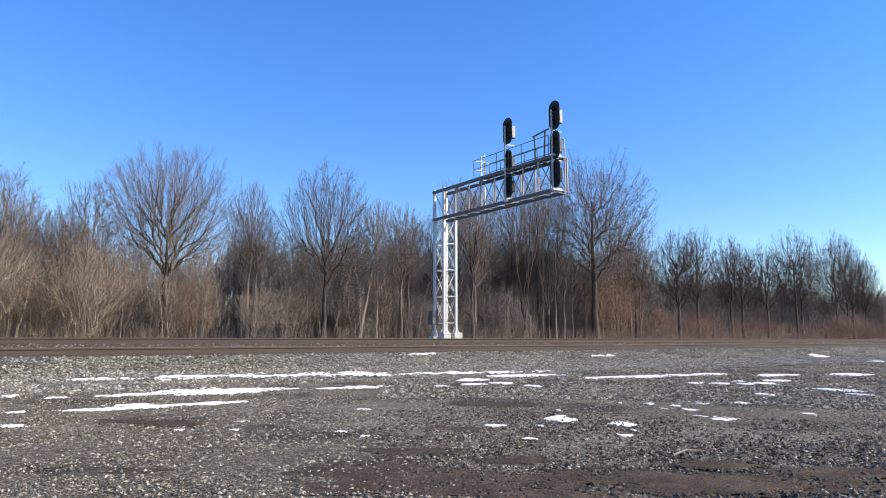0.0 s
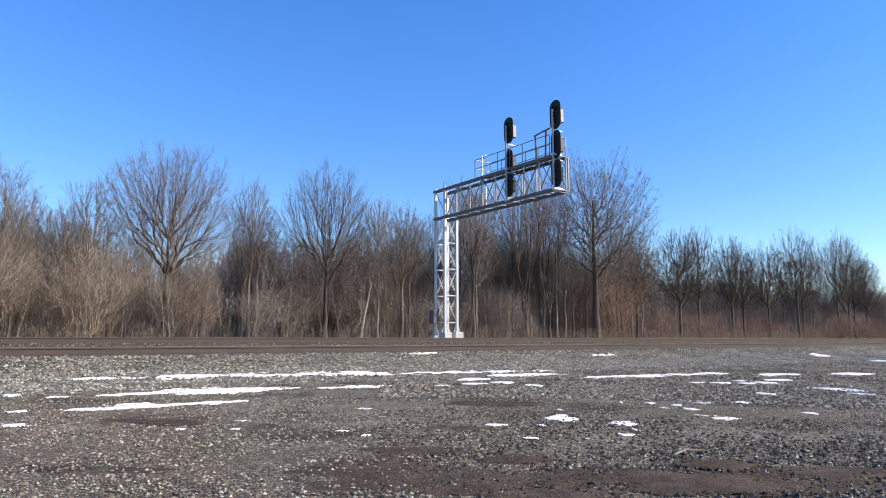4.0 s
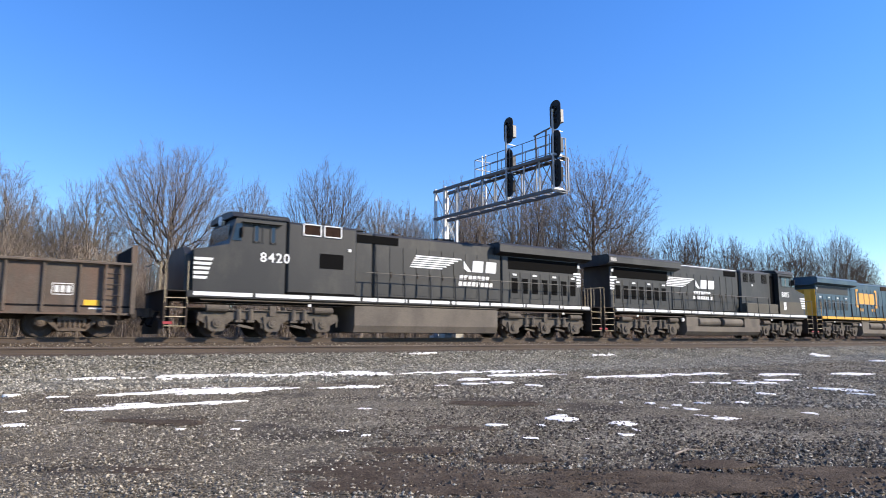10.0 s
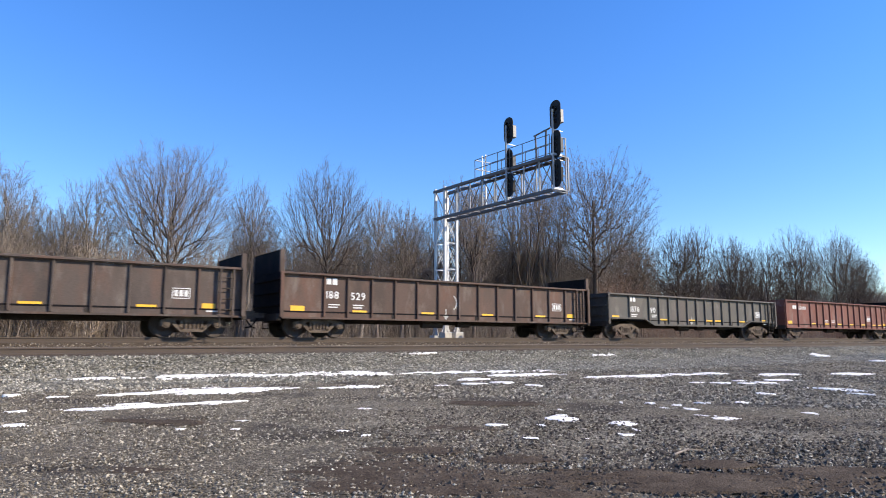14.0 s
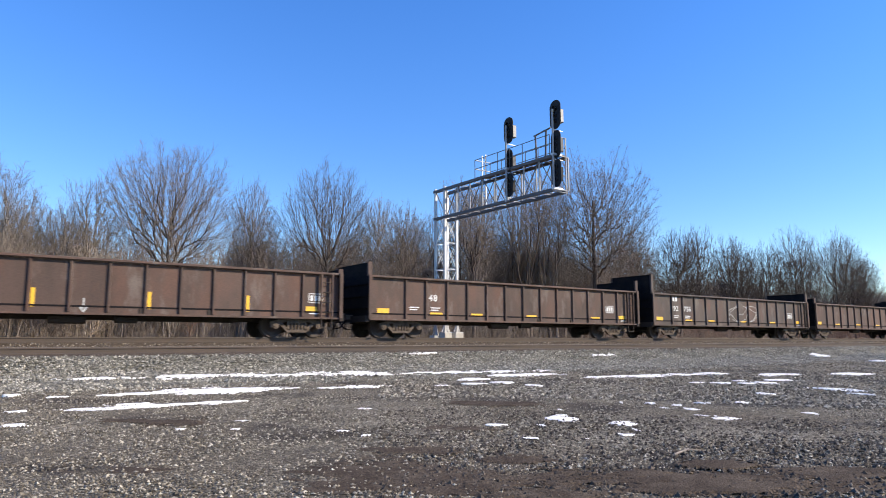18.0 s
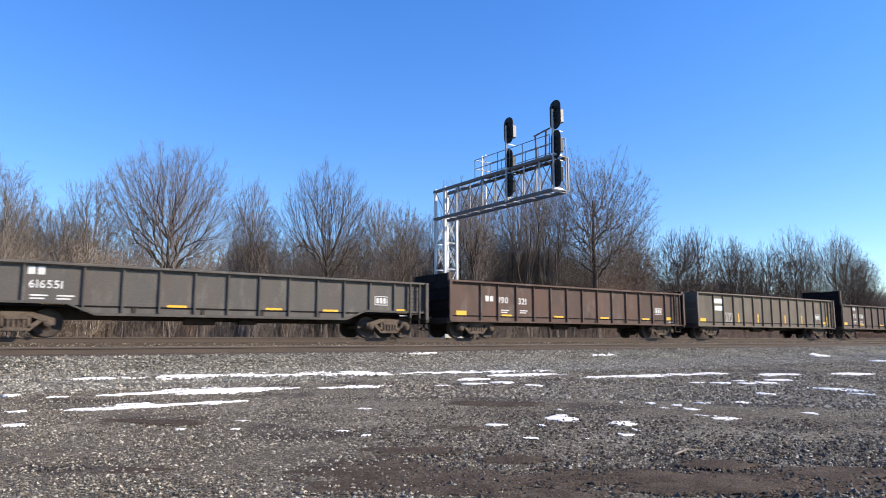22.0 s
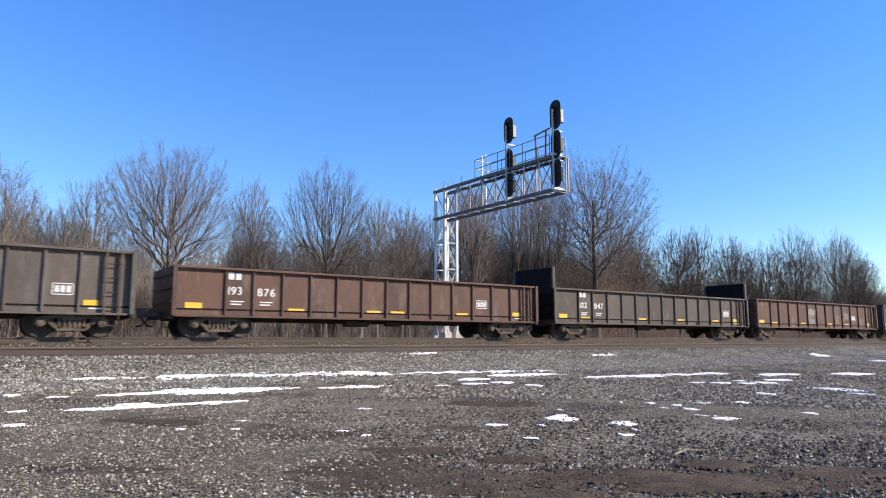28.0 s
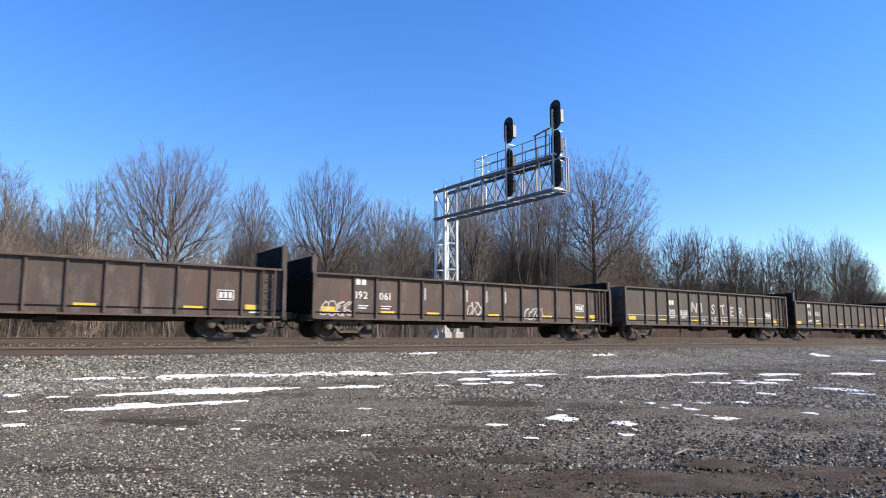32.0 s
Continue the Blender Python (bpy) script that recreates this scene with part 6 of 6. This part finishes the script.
    # logo on both sides of the hood, as plain shapes
    for sd in (-1, 1):
        k = 1 if sd < 0 else -1
        ys = sd * (hw + 0.03)
        if blue:
            x0 = -3.65 if sd < 0 else 0.05
            for a, b in ((0, 1), (3.7, -1)):
                A = x0 + k * a
                part("logo_bracket", Shape().prism([(A, 2.5), (A + k * b * 0.42, 2.5), (A + k * b * 0.42, 2.66), (A + k * b * 0.18, 2.66), (A + k * b * 0.18, 3.8), (A + k * b * 0.42, 3.8), (A + k * b * 0.42, 3.96), (A, 3.96)], "y", ys - 0.006, ys + 0.006), M_LOGO, loco, "orange-gold bracket shape")
            for i, (a, b) in enumerate(((0.5, 1.35), (1.45, 2.25), (2.35, 3.2))):
                A, B = x0 + k * a, x0 + k * b
                q = (B - A)
                poly = [(A, 2.75), (B - q * 0.12, 2.75), (B, 2.87), (B, 3.54), (B - q * 0.12, 3.66), (A, 3.66)]
                part("logo_block", Shape().prism(poly, "y", ys - 0.006, ys + 0.006), M_LOGO, loco, "orange-gold logo block")
            for a in (0.5, 0.9, 2.6, 3.0):
                part("logo_dot", Shape().tube((x0 + k * (a + 0.15), ys - 0.006, 2.32), (x0 + k * (a + 0.15), ys + 0.006, 2.32), 0.13, n=12), M_LOGO, loco)
        else:
            x0 = (-4.4 if sd < 0 else 0.75) if style == "wide" else (-5.2 if sd < 0 else 0.0)
            for i in range(6):
                z = 3.62 - i * 0.1
                part("logo_stripe", Shape().prism([(x0 - k * 0.06 * i + k * 0.3, z), (x0 + k * (2.9 - 0.22 * i), z), (x0 + k * (2.84 - 0.22 * i), z + 0.062), (x0 - k * 0.06 * i + k * 0.33, z + 0.062)], "y", ys - 0.006, ys + 0.006), M_PAINTW, loco, "white slanting logo stripe")
            for i, (a, b) in enumerate(((3.0, 3.45), (3.5, 4.2), (4.3, 5.0))):
                A, B = x0 + k * a, x0 + k * b
                q = B - A
                poly = [(A, 3.6), (B, 3.1), (A + q * 0.5, 3.1), (A, 3.25)] if i == 0 else [(A, 3.1), (B - q * 0.1, 3.1), (B, 3.64), (A + q * 0.1, 3.64)]
                part("logo_block", Shape().prism(poly, "y", ys - 0.006, ys + 0.006), M_PAINTW, loco, "white logo block")
            for j, (z, w) in enumerate(((2.72, 1.75), (2.42, 2.1))):
                for i in range(int(w / 0.25)):
                    A = x0 + k * (2.75 - 0.05 * j + i * 0.26)
                    part("name_bar", Shape().prism([(A, z), (A + k * 0.19, z), (A + k * 0.22, z + 0.2), (A + k * 0.03, z + 0.2)], "y", ys - 0.006, ys + 0.006), M_PAINTW, loco)
    # handrails along the deck
    for sd in (-1, 1):
        yr = sd * 1.43
        xs = [-9.6 + 1.36 * i for i in range(13)]
        for x in xs:
            if x < (3.4 if style == "wide" else 6.0):
                part("stanchion", Shape().tube((x, yr + sd * 0.05, DECK - 0.24), (x, yr + sd * 0.05, DECK + 0.1), 0.04, n=6).tube((x, yr + sd * 0.05, DECK + 0.1), (x, yr, DECK + 1.05), 0.036, n=6), M_CHORD if blue else M_NBLACK, loco)
        part("handrail", Shape().tube((-9.6, yr, DECK + 1.05), (3.2 if style == "wide" else 5.4, yr, DECK + 1.05), 0.02, n=5), m if blue else M_NBLACK, loco)
    # end platforms, steps and rails
    for d in (-1, 1):
        e = d * 11.15
        part("end_plate", box(min(e - d * 0.02, e - d * 0.1), max(e - d * 0.02, e - d * 0.1), -1.45, 1.45, 0.95, DECK), M_CHORD, loco)
        part("plough", Shape().prism([(-1.35, 0.12), (1.35, 0.12), (1.35, 0.55), (0.4, 0.75), (-0.4, 0.75), (-1.35, 0.55)], "x", min(e, e + d * 0.1), max(e, e + d * 0.1)), M_CHORD, loco)
        coupler(loco, d * 10.9, d)
        for sd in (-1, 1):
            part("step_side", box(min(e, e - d * 0.05), max(e, e - d * 0.05), sd * 1.25 - 0.22, sd * 1.25 + 0.2, 0.35, DECK), M_CHORD, loco)
            well = part("step_side", box(min(e - d * 0.75, e - d * 0.8), max(e - d * 0.75, e - d * 0.8), sd * 1.25 - 0.22, sd * 1.25 + 0.2, 0.35, DECK), M_CHORD, loco)
            for i in range(4):
                z = 0.38 + i * 0.33
                part("step", box(min(e - d * 0.05, e - d * 0.75), max(e - d * 0.05, e - d * 0.75), sd * 1.25 - 0.2, sd * 1.25 + 0.19, z, z + 0.03), M_CHORD, well)
                part("step_edge", box(min(e - d * 0.05, e - d * 0.75), max(e - d * 0.05, e - d * 0.75), sd * 1.455 - 0.008, sd * 1.455 + 0.008, z + 0.004, z + 0.03), M_STEP, well, "worn tan step edge")
            for ex in (e - d * 0.02, e - d * 0.78):
                part("step_rail", Shape().tube((ex, sd * 1.46, 1.2), (ex, sd * 1.46, DECK + 1.05), 0.016, n=6), M_STEP if d < 0 and not blue else rail_m, loco, "tan grab rail" if d < 0 and not blue else "yellow grab rail")
            for yy in (0.3, 0.75):
                part("end_rail", Shape().tube((e, sd * yy, DECK), (e, sd * yy, DECK + 1.05), 0.024, n=5), rail_m, loco)
            part("end_rail", Shape().tube((e, sd * 0.3, DECK + 1.05), (e, sd * 1.4, DECK + 1.05), 0.024, n=5), rail_m, loco)
            part("marker_plate", box(min(e + d * 0.0, e - d * 0.3), max(e + d * 0.0, e - d * 0.2), sd * 1.47 - 0.01, sd * 1.47 + 0.01, 0.46, 0.55), M_PILOT, loco)
        for yy in (-0.9, -0.6, 0.6, 0.9):
            part("air_hose", Shape().tube((e + d * 0.05, yy, 0.9), (e + d * 0.25, yy, 0.45), 0.03, n=5), M_INSIDE, loco)
    return loco


CONSIST.append((locomotive(M_BLUE, "blue and yellow diesel locomotive with a white cab roof", "3203", "blue"), 217.05, 0))
CONSIST.append((locomotive(M_NBLACK, "dusty black diesel locomotive with white stripes", "8815", "black"), 194.2, 0))
CONSIST.append((locomotive(M_NBLACK, "black diesel locomotive running cab end last", "8420", "wide"), 171.67, 180))


# ---- movement ----
def run(t):
    """How far the train has gone since 18 s."""
    d = t - 18
    return 19.5067 * d + 0.014934 * d * d - 0.000472272 * d ** 3


def motions():
    stops = [2.0 * i for i in range(17)]
    for thing, at, turn in CONSIST:
        walk(thing, [(t, pose(at + run(t), TRACK_FAR, HEAD_FAR, 0, 0, turn)) for t in stops])
    # every wheelset rolls while its car passes the lot, a step a thirtieth of a second
    where = {thing: at for thing, at, _ in CONSIST}
    for wheel, r, (x, y, z), way in ROLLING:
        at = where[wheel.parent.parent]
        ticks = [i for i in range(32 * FPS + 1) if -16 < at + run(i / FPS) < 125]
        ticks = sorted({0, *ticks, 32 * FPS})
        walk(wheel, [(i / FPS, pose(x, y, z, 0, math.degrees(way * run(min(max(i, ticks[1]), ticks[-2]) / FPS) / r), 0)) for i in ticks])


motions()
